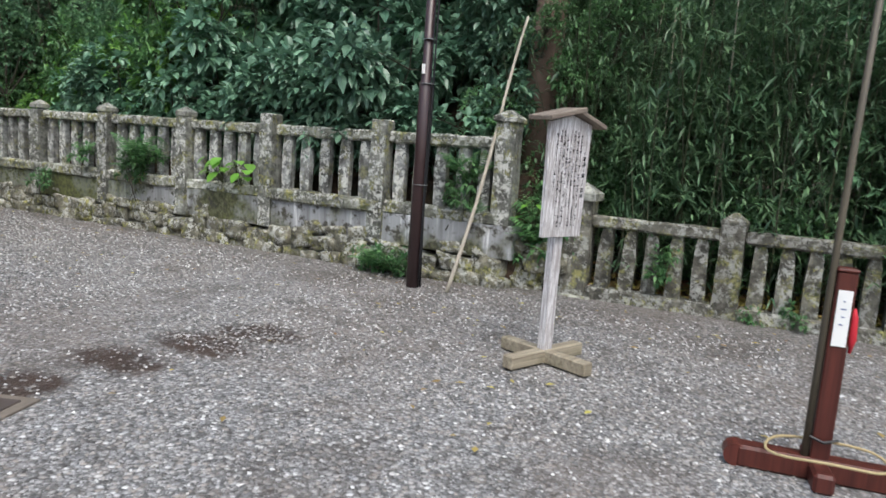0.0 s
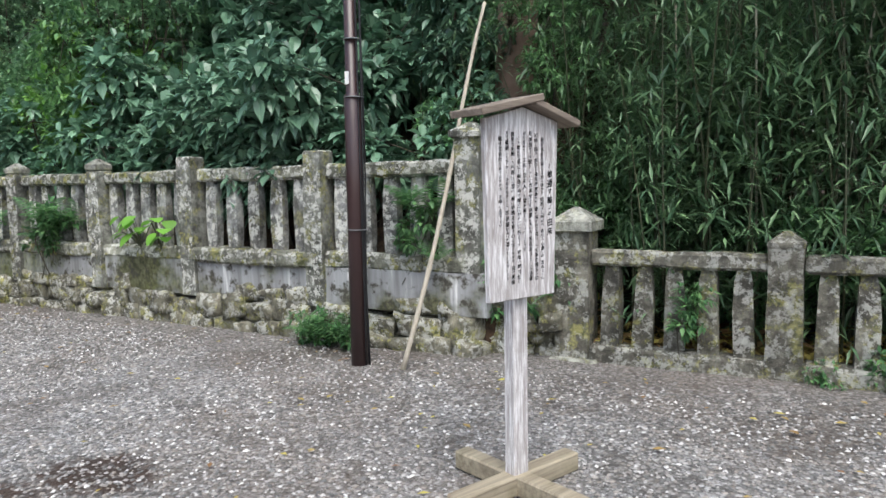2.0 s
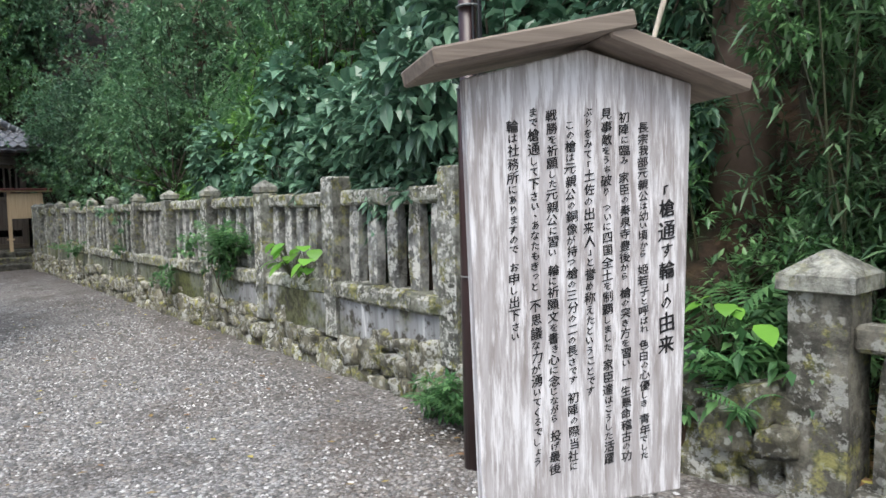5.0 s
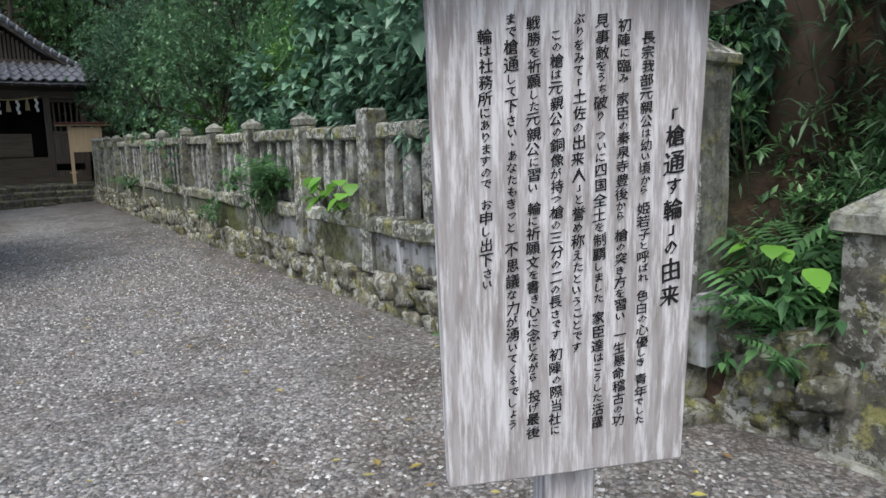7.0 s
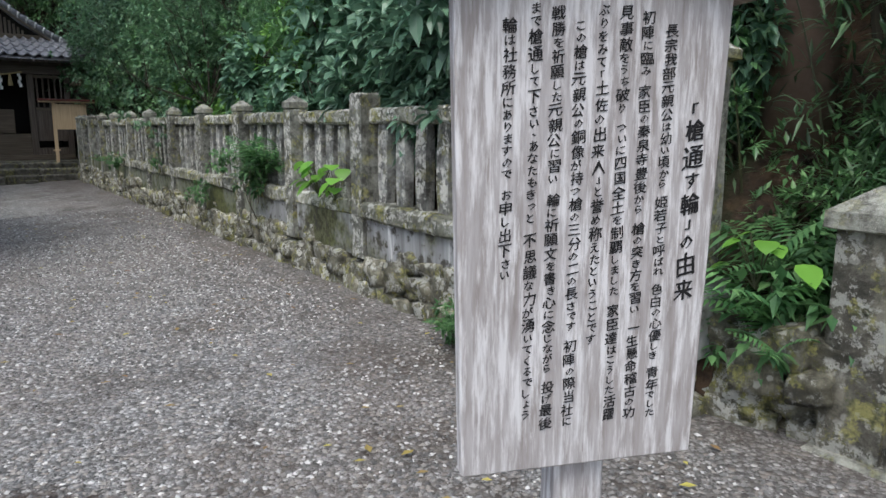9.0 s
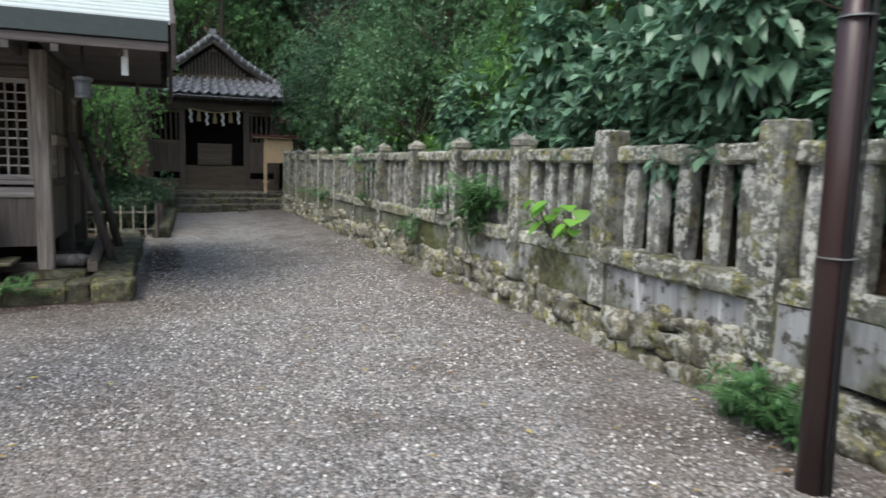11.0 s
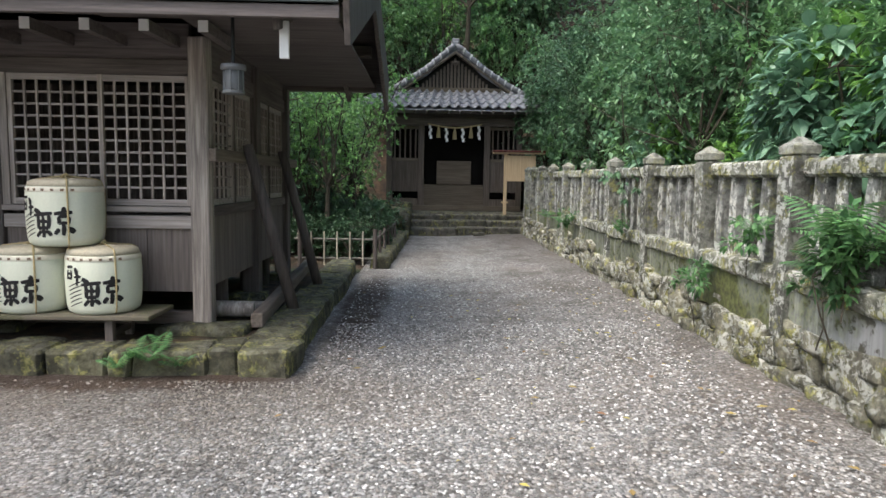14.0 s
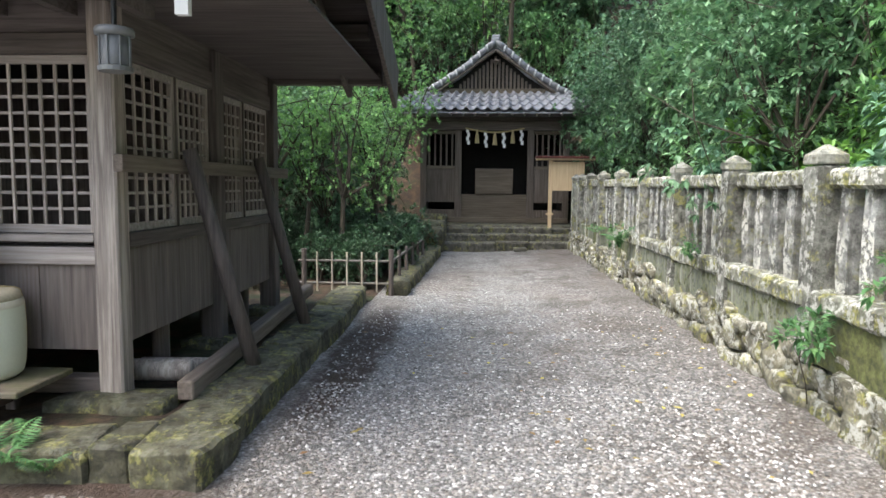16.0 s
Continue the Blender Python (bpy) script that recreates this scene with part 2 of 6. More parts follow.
def plain(name, col, rough=0.6, metal=0.0, mottle=0.25, scale=12.0, spec=0.4):
    m = Mat(name, rough, metal, spec)
    v = m.coords()
    n = m.noise(v, scale, 6, 0.65)
    c = m.mix(n, tuple(x * (1 - mottle) for x in col), tuple(min(1, x * (1 + mottle)) for x in col))
    return m.done(m.vary(c, m.random(), 0.12), n, 0.15, 0.003)


GRAVEL, SOIL, MORTAR = gravel_material(), soil_material(), concrete_material()
STONE_POST = lichen_stone("lichen_granite_post", (0.27, 0.275, 0.24), 0.6, 1.0, 0.55)
STONE_SLAT = lichen_stone("grey_fence_stone", (0.34, 0.345, 0.33), 0.35, 1.0, 0.55)
STONE_RAIL = lichen_stone("mossy_rail_stone", (0.28, 0.285, 0.225), 0.85, 0.9, 0.45)
STONE_RUBBLE = lichen_stone("rubble_stone", (0.26, 0.245, 0.18), 0.75, 0.7, 0.5)
STONE_CAP = lichen_stone("pale_cap_stone", (0.37, 0.37, 0.32), 0.3, 0.35, 0.2)
STONE_MOSS = lichen_stone("mossy_plinth_stone", (0.13, 0.125, 0.078), 0.55, 0.1, 0.4)
STONE_STEP = lichen_stone("step_stone", (0.115, 0.11, 0.09), 0.4, 0.1, 0.6)
# darker than the tall fence's stone, to paint in the trees' shade
STONE_LOW = lichen_stone("shaded_low_fence_stone", (0.19, 0.18, 0.145), 0.6, 0.5, 0.5)
GRANITE = plain("pale_granite", (0.56, 0.56, 0.53), 0.7, 0, 0.3, 150)
WOOD_BOARD = wood_material("sun_bleached_board", (0.5, 0.475, 0.475), (0.29, 0.255, 0.24), 2, 0.5, (0.8, 0.785, 0.79), along=8.0, cross=85.0)
WOOD_ROOF = wood_material("weathered_roof_plank", (0.3, 0.25, 0.2), (0.14, 0.11, 0.09), 0, 0.5)
WOOD_FOOT = wood_material("mossy_foot_timber", (0.38, 0.33, 0.24), (0.17, 0.14, 0.1), 0, 0.5, moss=0.35)
LEAF_SUN = leaf_material("sunlit_broad_leaf", (0.12, 0.26, 0.055), (0.28, 0.5, 0.13), 0.3, 0.4)
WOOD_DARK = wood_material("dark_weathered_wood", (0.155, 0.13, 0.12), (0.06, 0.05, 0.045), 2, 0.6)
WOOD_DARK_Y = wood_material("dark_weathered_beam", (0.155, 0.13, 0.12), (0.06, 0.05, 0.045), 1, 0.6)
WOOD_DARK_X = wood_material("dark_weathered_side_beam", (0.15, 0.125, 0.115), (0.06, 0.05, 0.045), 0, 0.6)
WOOD_EAVE = wood_material("weathered_eave_timber", (0.16, 0.136, 0.13), (0.07, 0.059, 0.055), 1, 0.5)
WOOD_GREY = wood_material("grey_weathered_post", (0.33, 0.285, 0.255), (0.15, 0.125, 0.11), 2, 0.5, (0.48, 0.42, 0.37))
WOOD_GREY_X = wood_material("grey_weathered_rail", (0.22, 0.18, 0.15), (0.1, 0.08, 0.065), 0, 0.5)
WOOD_GREY_Y = wood_material("grey_weathered_lattice", (0.42, 0.375, 0.35), (0.2, 0.175, 0.16), 1, 0.45)
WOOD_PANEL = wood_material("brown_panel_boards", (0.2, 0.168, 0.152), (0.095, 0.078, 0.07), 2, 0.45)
WOOD_SHRINE = wood_material("shrine_boards", (0.14, 0.115, 0.085), (0.07, 0.054, 0.04), 1, 0.4)
WOOD_SHRINE_Z = wood_material("shrine_posts", (0.14, 0.115, 0.095), (0.06, 0.048, 0.038), 2, 0.4)
WOOD_NEW = wood_material("fresh_cedar", (0.55, 0.42, 0.26), (0.4, 0.29, 0.17), 2, 0.25)
WOOD_RED = wood_material("red_brown_painted_timber", (0.105, 0.028, 0.02), (0.05, 0.014, 0.011), 2, 0.4, rough=0.45)
BAMBOO = wood_material("dry_bamboo", (0.5, 0.455, 0.37), (0.3, 0.265, 0.21), 2, 0.3)
BAMBOO_Y = wood_material("pale_fence_bamboo", (0.17, 0.16, 0.145), (0.08, 0.073, 0.062), 1, 0.3)
CULM = plain("living_culm", (0.055, 0.06, 0.03), 0.5)
BARK = plain("bark", (0.05, 0.042, 0.03), 0.9, 0, 0.5, 25)
TRUNK = plain("reddish_trunk_bark", (0.16, 0.11, 0.085), 0.9, 0, 0.6, 9)
STEEL = plain("brown_painted_steel", (0.04, 0.022, 0.022), 0.32, 0, 0.2, 6, 0.5)
CABLE = plain("black_cable", (0.012, 0.012, 0.014), 0.5)
ZINC = plain("zinc", (0.25, 0.26, 0.26), 0.45, 0.6, 0.3, 15)
COPPER = plain("verdigris_copper", (0.16, 0.4, 0.4), 0.5, 0.2, 0.35, 14)
SHEET = plain("pale_metal_roof", (0.66, 0.72, 0.7), 0.35, 0.3, 0.08, 5)
FASCIA = plain("dark_green_fascia", (0.06, 0.075, 0.075), 0.5, 0.1, 0.3)
TILE = plain("grey_roof_tile", (0.18, 0.18, 0.195), 0.35, 0.0, 0.4, 10, 0.6)
TILE_WHITE = plain("tile_mortar", (0.5, 0.5, 0.5), 0.7)
PAINT_WHITE = plain("white_end_paint", (0.75, 0.74, 0.72), 0.6, 0, 0.1)
PAPER = plain("white_paper", (0.8, 0.8, 0.78), 0.7, 0, 0.04)
FROST = plain("frosted_pane", (0.74, 0.8, 0.84), 0.4, 0, 0.06)
STRAW = plain("straw_rope", (0.4, 0.32, 0.17), 0.85, 0, 0.4, 40)
STRAW_WHITE = plain("barrel_matting", (0.66, 0.68, 0.56), 0.7, 0, 0.1, 60)
STRAW_TOP = plain("barrel_top_matting", (0.5, 0.45, 0.34), 0.8, 0, 0.35, 50)
INK = plain("ink", (0.012, 0.011, 0.012), 0.7)
BROWN_INK = plain("brown_print", (0.2, 0.14, 0.09), 0.7)
WHITE_INK = plain("carved_white_letters", (0.7, 0.7, 0.7), 0.7)
PLAQUE = plain("black_plaque", (0.02, 0.022, 0.024), 0.35)
RED = plain("red_cloth", (0.5, 0.02, 0.035), 0.7)
# near-black colour that stands in for shade inside the buildings
BLACK = plain("interior_shade", (0.012, 0.01, 0.009), 0.95)
IRON = plain("rusty_iron_lid", (0.09, 0.07, 0.06), 0.7, 0.3, 0.4)
LEAF_BIG = leaf_material("broad_glossy_leaf", (0.08, 0.17, 0.11), (0.22, 0.37, 0.24), 0.28)
LEAF_MID = leaf_material("green_shrub_leaf", (0.07, 0.165, 0.065), (0.22, 0.4, 0.16), 0.3)
LEAF_SMALL = leaf_material("small_evergreen_leaf", (0.062, 0.145, 0.075), (0.23, 0.38, 0.2), 0.3)
LEAF_LIGHT = leaf_material("light_spring_leaf", (0.09, 0.2, 0.06), (0.26, 0.46, 0.16), 0.45, 0.4)
LEAF_BAMBOO = leaf_material("bamboo_leaf", (0.045, 0.1, 0.05), (0.165, 0.27, 0.13), 0.4, 0.3)
LEAF_FERN = leaf_material("fern_leaf", (0.06, 0.16, 0.06), (0.17, 0.33, 0.12), 0.5, 0.35)
LEAF_DARK = leaf_material("dark_garden_leaf", (0.025, 0.06, 0.03), (0.08, 0.16, 0.075), 0.4)
LEAF_BRIGHT = leaf_material("yellow_green_leaf", (0.16, 0.38, 0.05), (0.28, 0.54, 0.1), 0.4, 0.4)
LEAF_DEAD = leaf_material("fallen_leaf", (0.2, 0.1, 0.05), (0.5, 0.45, 0.1), 0.7, 0.1)


# ---- helpers for meshes ----
def thing(name, label, category, at=(0, 0, 0), rz=0, group="", kind=""):
    ob = new(name)
    ob.empty_display_size = 0.1
    ob.matrix_world = pose(*at, 0, 0, rz)
    return tagged(ob, label, category, group, kind)


def part(name, bm, mat, parent=None, label="", smooth=False):
    """One mesh object out of a bmesh, in its parent's space."""
    me = bpy.data.meshes.new(name)
    bm.to_mesh(me)
    bm.free()
    return part_mesh(name, me, mat, parent, label, smooth)


def part_mesh(name, me, mat, parent=None, label="", smooth=False):
    if not me.materials:
        me.materials.append(mat)
    if smooth:
        me.polygons.foreach_set("use_smooth", [True] * len(me.polygons))
    ob = new(name, me)
    if parent is not None:
        ob.parent = parent
    if label:
        ob["label"] = label
    return ob


def box(x0, x1, y0, y1, z0, z1, bevel=0.0, bm=None):
    bm = bm or bmesh.new()
    vs = [bm.verts.new((x, y, z)) for x in (x0, x1) for y in (y0, y1) for z in (z0, z1)]
    fs = [bm.faces.new([vs[i] for i in f]) for f in ((0, 1, 3, 2), (4, 6, 7, 5), (0, 4, 5, 1), (2, 3, 7, 6), (0, 2, 6, 4), (1, 5, 7, 3))]
    if bevel:
        edges = list({e for f in fs for e in f.edges})
        bmesh.ops.bevel(bm, geom=edges, offset=bevel, segments=1, affect="EDGES")
    return bm


def beam(p, q, w, d, bevel=0.006, bm=None, up=(0, 0, 1)):
    """A squared timber from p to q, w across and d deep."""
    p, q = Vector(p), Vector(q)
    ax = (q - p).normalized()
    side = ax.cross(Vector(up))
    if side.length < 1e-3:
        side = Vector((1, 0, 0))
    side.normalize()
    top = side.cross(ax)
    bm = bm or bmesh.new()
    vs = [bm.verts.new(e + side * (a * w / 2) + top * (b * d / 2)) for e in (p, q) for a in (-1, 1) for b in (-1, 1)]
    fs = [bm.faces.new([vs[i] for i in f]) for f in ((0, 1, 3, 2), (4, 6, 7, 5), (0, 4, 5, 1), (2, 3, 7, 6), (0, 2, 6, 4), (1, 5, 7, 3))]
    bmesh.ops.recalc_face_normals(bm, faces=fs)
    if bevel:
        bmesh.ops.bevel(bm, geom=list({e for f in fs for e in f.edges}), offset=bevel, segments=1, affect="EDGES")
    return bm


def tube(points, radii, sides=10, bm=None, cap=True):
    """A round body along points."""
    bm = bm or bmesh.new()
    pts = [Vector(p) for p in points]
    if not hasattr(radii, "__len__"):
        radii = [radii] * len(pts)
    rings = []
    ref = Vector((0.31, 0.17, 0.93))
    for i, p in enumerate(pts):
        d = (pts[min(i + 1, len(pts) - 1)] - pts[max(i - 1, 0)]).normalized()
        a = d.cross(ref if abs(d.dot(ref)) < 0.95 else Vector((1, 0, 0))).normalized()
        b = d.cross(a)
        rings.append([bm.verts.new(p + (a * math.cos(t) + b * math.sin(t)) * radii[i]) for t in (2 * math.pi * k / sides for k in range(sides))])
    for r0, r1 in zip(rings, rings[1:]):
        for k in range(sides):
            bm.faces.new((r0[k], r0[(k + 1) % sides], r1[(k + 1) % sides], r1[k]))
    if cap:
        bm.faces.new(rings[0][::-1])
        bm.faces.new(rings[-1])
    bmesh.ops.recalc_face_normals(bm, faces=bm.faces[:])
    return bm


def lathe(profile, sides=24, bm=None):
    """A turned body about z from (radius, height) pairs."""
    bm = bm or bmesh.new()
    rings = [[bm.verts.new((r * math.cos(t), r * math.sin(t), z)) for t in (2 * math.pi * k / sides for k in range(sides))] for r, z in profile]
    for r0, r1 in zip(rings, rings[1:]):
        for k in range(sides):
            bm.faces.new((r0[k], r0[(k + 1) % sides], r1[(k + 1) % sides], r1[k]))
    bm.faces.new(rings[0][::-1])
    bm.faces.new(rings[-1])
    return bm


def stack(rings, bm=None):
    """A body through rectangular rings (x0, x1, y0, y1, z), closed at both ends."""
    bm = bm or bmesh.new()
    rr = [[bm.verts.new(c) for c in ((a, c0, z), (b, c0, z), (b, c1, z), (a, c1, z))] for a, b, c0, c1, z in rings]
    for r0, r1 in zip(rr, rr[1:]):
        for k in range(4):
            bm.faces.new((r0[k], r0[(k + 1) % 4], r1[(k + 1) % 4], r1[k]))
    bm.faces.new(rr[0][::-1])
    bm.faces.new(rr[-1])
    return bm


def roughen(bm, amount, scale=6.0, seed=0.0):
    for v in bm.verts:
        v.co += noise.noise_vector(v.co * scale + Vector((seed, seed * 1.7, seed * 0.3))) * amount
    return bm


def stone_mesh(name, seed, mat, w=1.0, d=1.0, h=1.0, bump=0.13, round_by=0.3):
    """One rounded, uneven stone filling about w x d x h round its centre."""
    bm = bmesh.new()
    bmesh.ops.create_cube(bm, size=1.0)
    bmesh.ops.subdivide_edges(bm, edges=bm.edges[:], cuts=3, use_grid_fill=True)
    for v in bm.verts:
        c = v.co * 2
        n = c.normalized()
        c = c.lerp(n * 1.25, round_by)
        c += noise.noise_vector(c * 0.9 + Vector((seed * 5.1, seed * 2.3, seed))) * bump * 2.4
        c += noise.noise_vector(c * 2.6 + Vector((seed * 1.1, seed * 3.3, seed))) * bump * 0.9
        v.co = Vector((c.x * w, c.y * d, c.z * h)) / 2
    me = bpy.data.meshes.new(name)
    bm.to_mesh(me)
    bm.free()
    me.materials.append(mat)
    me.polygons.foreach_set("use_smooth", [True] * len(me.polygons))
    return me


def block_mesh(name, seed, mat, w, d, h):
    """A hewn block with worn edges, centred."""
    bm = box(-w / 2, w / 2, -d / 2, d / 2, -h / 2, h / 2, 0.022)
    bmesh.ops.subdivide_edges(bm, edges=[e for e in bm.edges if e.calc_length() > 0.15], cuts=3, use_grid_fill=True)
    roughen(bm, 0.03, 3.5, seed * 1.37)
    roughen(bm, 0.01, 14, seed)
    me = bpy.data.meshes.new(name)
    bm.to_mesh(me)
    bm.free()
    me.materials.append(mat)
    return me


def smooth01(a, b, x):
    t = min(1.0, max(0.0, (x - a) / (b - a)))
    return t * t * (3 - 2 * t)


def ground_z(x, y):
    """Height of the ground: a level court that rises a little to the wall, and a wooded bank behind it."""
    z = 0.085 * smooth01(4.6, 6.8, y)
    if y > 7.05:
        left = smooth01(-1.2, -2.2, x)
        d = y - 7.05
        z = (0.1 + 0.72 * left * smooth01(0.0, 0.25, d)) + d * (0.04 + 0.71 * left) + 0.028 * d * d * left
        z = min(z, 18.0)
    if x < -24.5:
        z = max(z, 0.6 + (-24.5 - x) * 0.75)
    if y < -3.0 and x < -8.5:
        z = max(z, (-3.0 - y) * 0.4)
    return min(z, 20.0)


# ---- ground ----
def build_ground():
    xs = np.unique(np.concatenate([np.linspace(-300, -40, 12), np.linspace(-40, -24, 17), np.arange(-24, 6, 0.3), np.linspace(6, 20, 8), np.linspace(20, 300, 10)]))
    ys = np.unique(np.concatenate([np.linspace(-300, -30, 10), np.linspace(-30, -1, 20), np.arange(-1, 7.0, 0.25), np.array([6.98, 7.06, 7.15, 7.3]), np.linspace(7.6, 24, 26), np.linspace(26, 300, 12)]))
    verts = [(x, y, ground_z(x, y) + 0.012 * noise.noise(Vector((x * 0.8, y * 0.8, 0)))) for y in ys for x in xs]
    nx = len(xs)
    faces, mats = [], []
    for j in range(len(ys) - 1):
        for i in range(nx - 1):
            a = j * nx + i
            faces.append((a, a + 1, a + nx + 1, a + nx))
            cx, cy = (xs[i] + xs[i + 1]) / 2, (ys[j] + ys[j + 1]) / 2
            garden = cx < -13.6 and cy < 3.3
            mats.append(1 if cy > 7.02 or cx < -20.6 or garden or cy < -6 else 0)
    me = bpy.data.meshes.new("ground")
    me.from_pydata(verts, [], faces)
    me.materials.append(GRAVEL)
    me.materials.append(SOIL)
    me.polygons.foreach_set("material_index", mats)
    me.polygons.foreach_set("use_smooth", [True] * len(faces))
    tagged(new("ground", me), "grey gravel court with a leaf-covered wooded bank behind", "ground", kind="structure")


build_ground()
WALL_Y = 6.82
POSTS = [-3.56, -5.12, -6.52, -8.02, -9.5, -11.0, -12.55, -14.05, -15.55, -17.0, -18.3, -19.4, -20.25]


# ---- the stone fence on its retaining wall ----
def build_fence():
    fence = thing("stone_fence", "old lichen-spotted stone fence with square posts on a retaining wall", "fence", (0, WALL_Y, 0))

    def post(x, w, z0, z1, capped):
        h = w / 2
        top = z1 - 0.09 if capped else z1
        f, b = -h - 0.06, h - 0.06
        bm = stack([(x - h, x + h, f, b, z0), (x - h, x + h, f, b, top - 0.012), (x - h + 0.012, x + h - 0.012, f + 0.012, b - 0.012, top)])
        bmesh.ops.subdivide_edges(bm, edges=[e for e in bm.edges if abs(e.verts[0].co.z - e.verts[1].co.z) > 0.2], cuts=6)
        p = part("post", roughen(bm, 0.012, 7, x), STONE_POST, fence)
        if capped:
            c = h * 1.06
            k = stack([(x - h, x + h, f, b, z1 - 0.089), (x - c, x + c, -c - 0.06, c - 0.06, z1 - 0.08), (x - c, x + c, -c - 0.06, c - 0.06, z1 - 0.03), (x - c * 0.12, x + c * 0.12, -c * 0.12 - 0.06, c * 0.12 - 0.06, z1 + 0.035)])
            part("cap", roughen(k, 0.003, 9, x), STONE_CAP, p)

    for x in POSTS:
        post(x, 0.185 if x > -6 else 0.178, 0.37, 1.71, x < -6)
    big = stack([(-2.21, -2.0, -0.105, 0.105, 0.42), (-2.207, -2.003, -0.102, 0.102, 1.74), (-2.235, -1.975, -0.13, 0.13, 1.755), (-2.235, -1.975, -0.13, 0.13, 1.795), (-2.13, -2.08, -0.025, 0.025, 1.87)])
    bmesh.ops.subdivide_edges(big, edges=[e for e in big.edges if abs(e.verts[0].co.z - e.verts[1].co.z) > 0.5], cuts=6)
    part("post", roughen(big, 0.012, 6, 3), STONE_POST, fence, "broad end post with a flat cap")
    edges = [-2.1] + POSTS
    for i, (a, b) in enumerate(zip(edges, edges[1:])):
        x1, x0 = a - (0.1 if i == 0 else 0.085), b + 0.085
        bm = box(x0, x1, -0.085, 0.085, 1.47, 1.595, 0.022)
        bmesh.ops.subdivide_edges(bm, edges=[e for e in bm.edges if abs(e.verts[0].co.x - e.verts[1].co.x) > 0.4], cuts=8)
        part("rail", roughen(bm, 0.014, 5, i), STONE_RAIL, fence, "moss-edged top rail")
        n = 5
        step = (x1 - x0) / n
        for k in range(n):
            x = x0 + step * (k + 0.5)
            hw = 0.068
            bm = stack([(-hw, hw, -0.042, 0.04, 0.82), (-hw, hw, -0.044, 0.04, 1.0), (-hw, hw, -0.044, 0.04, 1.25), (-hw * 0.95, hw * 0.95, -0.042, 0.04, 1.475)])
            bmesh.ops.bevel(bm, geom=[e for e in bm.edges if abs(e.verts[0].co.z - e.verts[1].co.z) > 0.05], offset=0.014, segments=2, affect="EDGES")
            roughen(bm, 0.007, 6, i * 7 + k)
            ob = part("slat", bm, STONE_SLAT, fence)
            ob.location.x = x
            ob.rotation_euler = (0, random.uniform(-0.012, 0.012), random.uniform(-0.05, 0.05))
        lip = -0.115 if i in (0, 2) else -0.165 if i == 1 else -0.15
        ledge = box(x0 - 0.085, x1 + 0.085, lip, 0.1, 0.70, 0.84, 0.025)
        bmesh.ops.subdivide_edges(ledge, edges=[e for e in ledge.edges if abs(e.verts[0].co.x - e.verts[1].co.x) > 0.4], cuts=10)
        roughen(ledge, 0.02, 4.5, i * 3)
        for v in ledge.verts:
            v.co.y += random.uniform(-0.01, 0.01)
        if x0 > -16:
            part("ledge", ledge, STONE_RAIL, fence, "mossy stone ledge under the slats")
        else:
            ledge.free()
    return fence


build_fence()


def build_wall():
    wall = thing("retaining_wall", "low rubble retaining wall with a streaked mortar band", "wall", (0, WALL_Y, 0), kind="structure")
    bm = box(-20.5, -1.94, -0.11, 0.25, 0.38, 0.715)
    bmesh.ops.subdivide_edges(bm, edges=[e for e in bm.edges if abs(e.verts[0].co.x - e.verts[1].co.x) > 0.4], cuts=60)
    part("mortar_band", roughen(bm, 0.01, 3, 1), MORTAR, wall, "grey mortar band with white lime streaks")
    part("wall_core", box(-20.5, -1.94, 0.03, 0.25, 0.0, 0.36), SOIL, wall)
    part("wall_end", roughen(box(-1.96, -1.5, 0.3, 0.6, 0.0, 0.55, 0.03), 0.03, 4), STONE_RUBBLE, wall)
    meshes = [stone_mesh("stone", k, STONE_RUBBLE, 1, 1, 1, 0.13, 0.16) for k in range(20)]
    rng = random.Random(4)
    courses = [(0.0, 0.2), (0.175, 0.19), (0.34, 0.15)]
    for c, (zb, hh) in enumerate(courses):
        x = -1.96 - rng.random() * 0.1
        while x > -20.4:
            w = rng.uniform(0.2, 0.48) * (1.0 if c < 2 else 0.8)
            top = 0.44 + 0.12 * noise.noise(Vector((x * 0.9, 3.3, 0))) + (0.14 if x < -15.5 else 0)
            h = hh * rng.uniform(0.85, 1.3)
            if zb + h * 0.6 < top:
                ob = part_mesh("stone", rng.choice(meshes), STONE_RUBBLE, wall)
                ob.location = (x - w / 2, 0.015 - 0.025 * (2 - c) + rng.uniform(-0.025, 0.025), zb + h / 2 + rng.uniform(-0.02, 0.02))
                ob.scale = (w * 1.0, rng.uniform(0.24, 0.34), h * 1.0)
                ob.rotation_euler = (rng.uniform(-0.15, 0.15), rng.uniform(-0.16, 0.16), rng.uniform(-0.2, 0.2))
            x -= w
    for k in range(24):
        ob = part_mesh("stone", rng.choice(meshes), STONE_RUBBLE, wall)
        u = (k % 6) / 6
        ob.location = (-1.95 + u * 0.5 + rng.uniform(-0.04, 0.04), 0.2 + rng.uniform(-0.1, 0.12), 0.08 + (k // 6) * 0.14)
        ob.scale = (rng.uniform(0.16, 0.34), rng.uniform(0.2, 0.32), rng.uniform(0.12, 0.2))
        ob.rotation_euler = (rng.uniform(-0.3, 0.3), rng.uniform(-0.3, 0.3), rng.uniform(-0.4, 0.4))


build_wall()


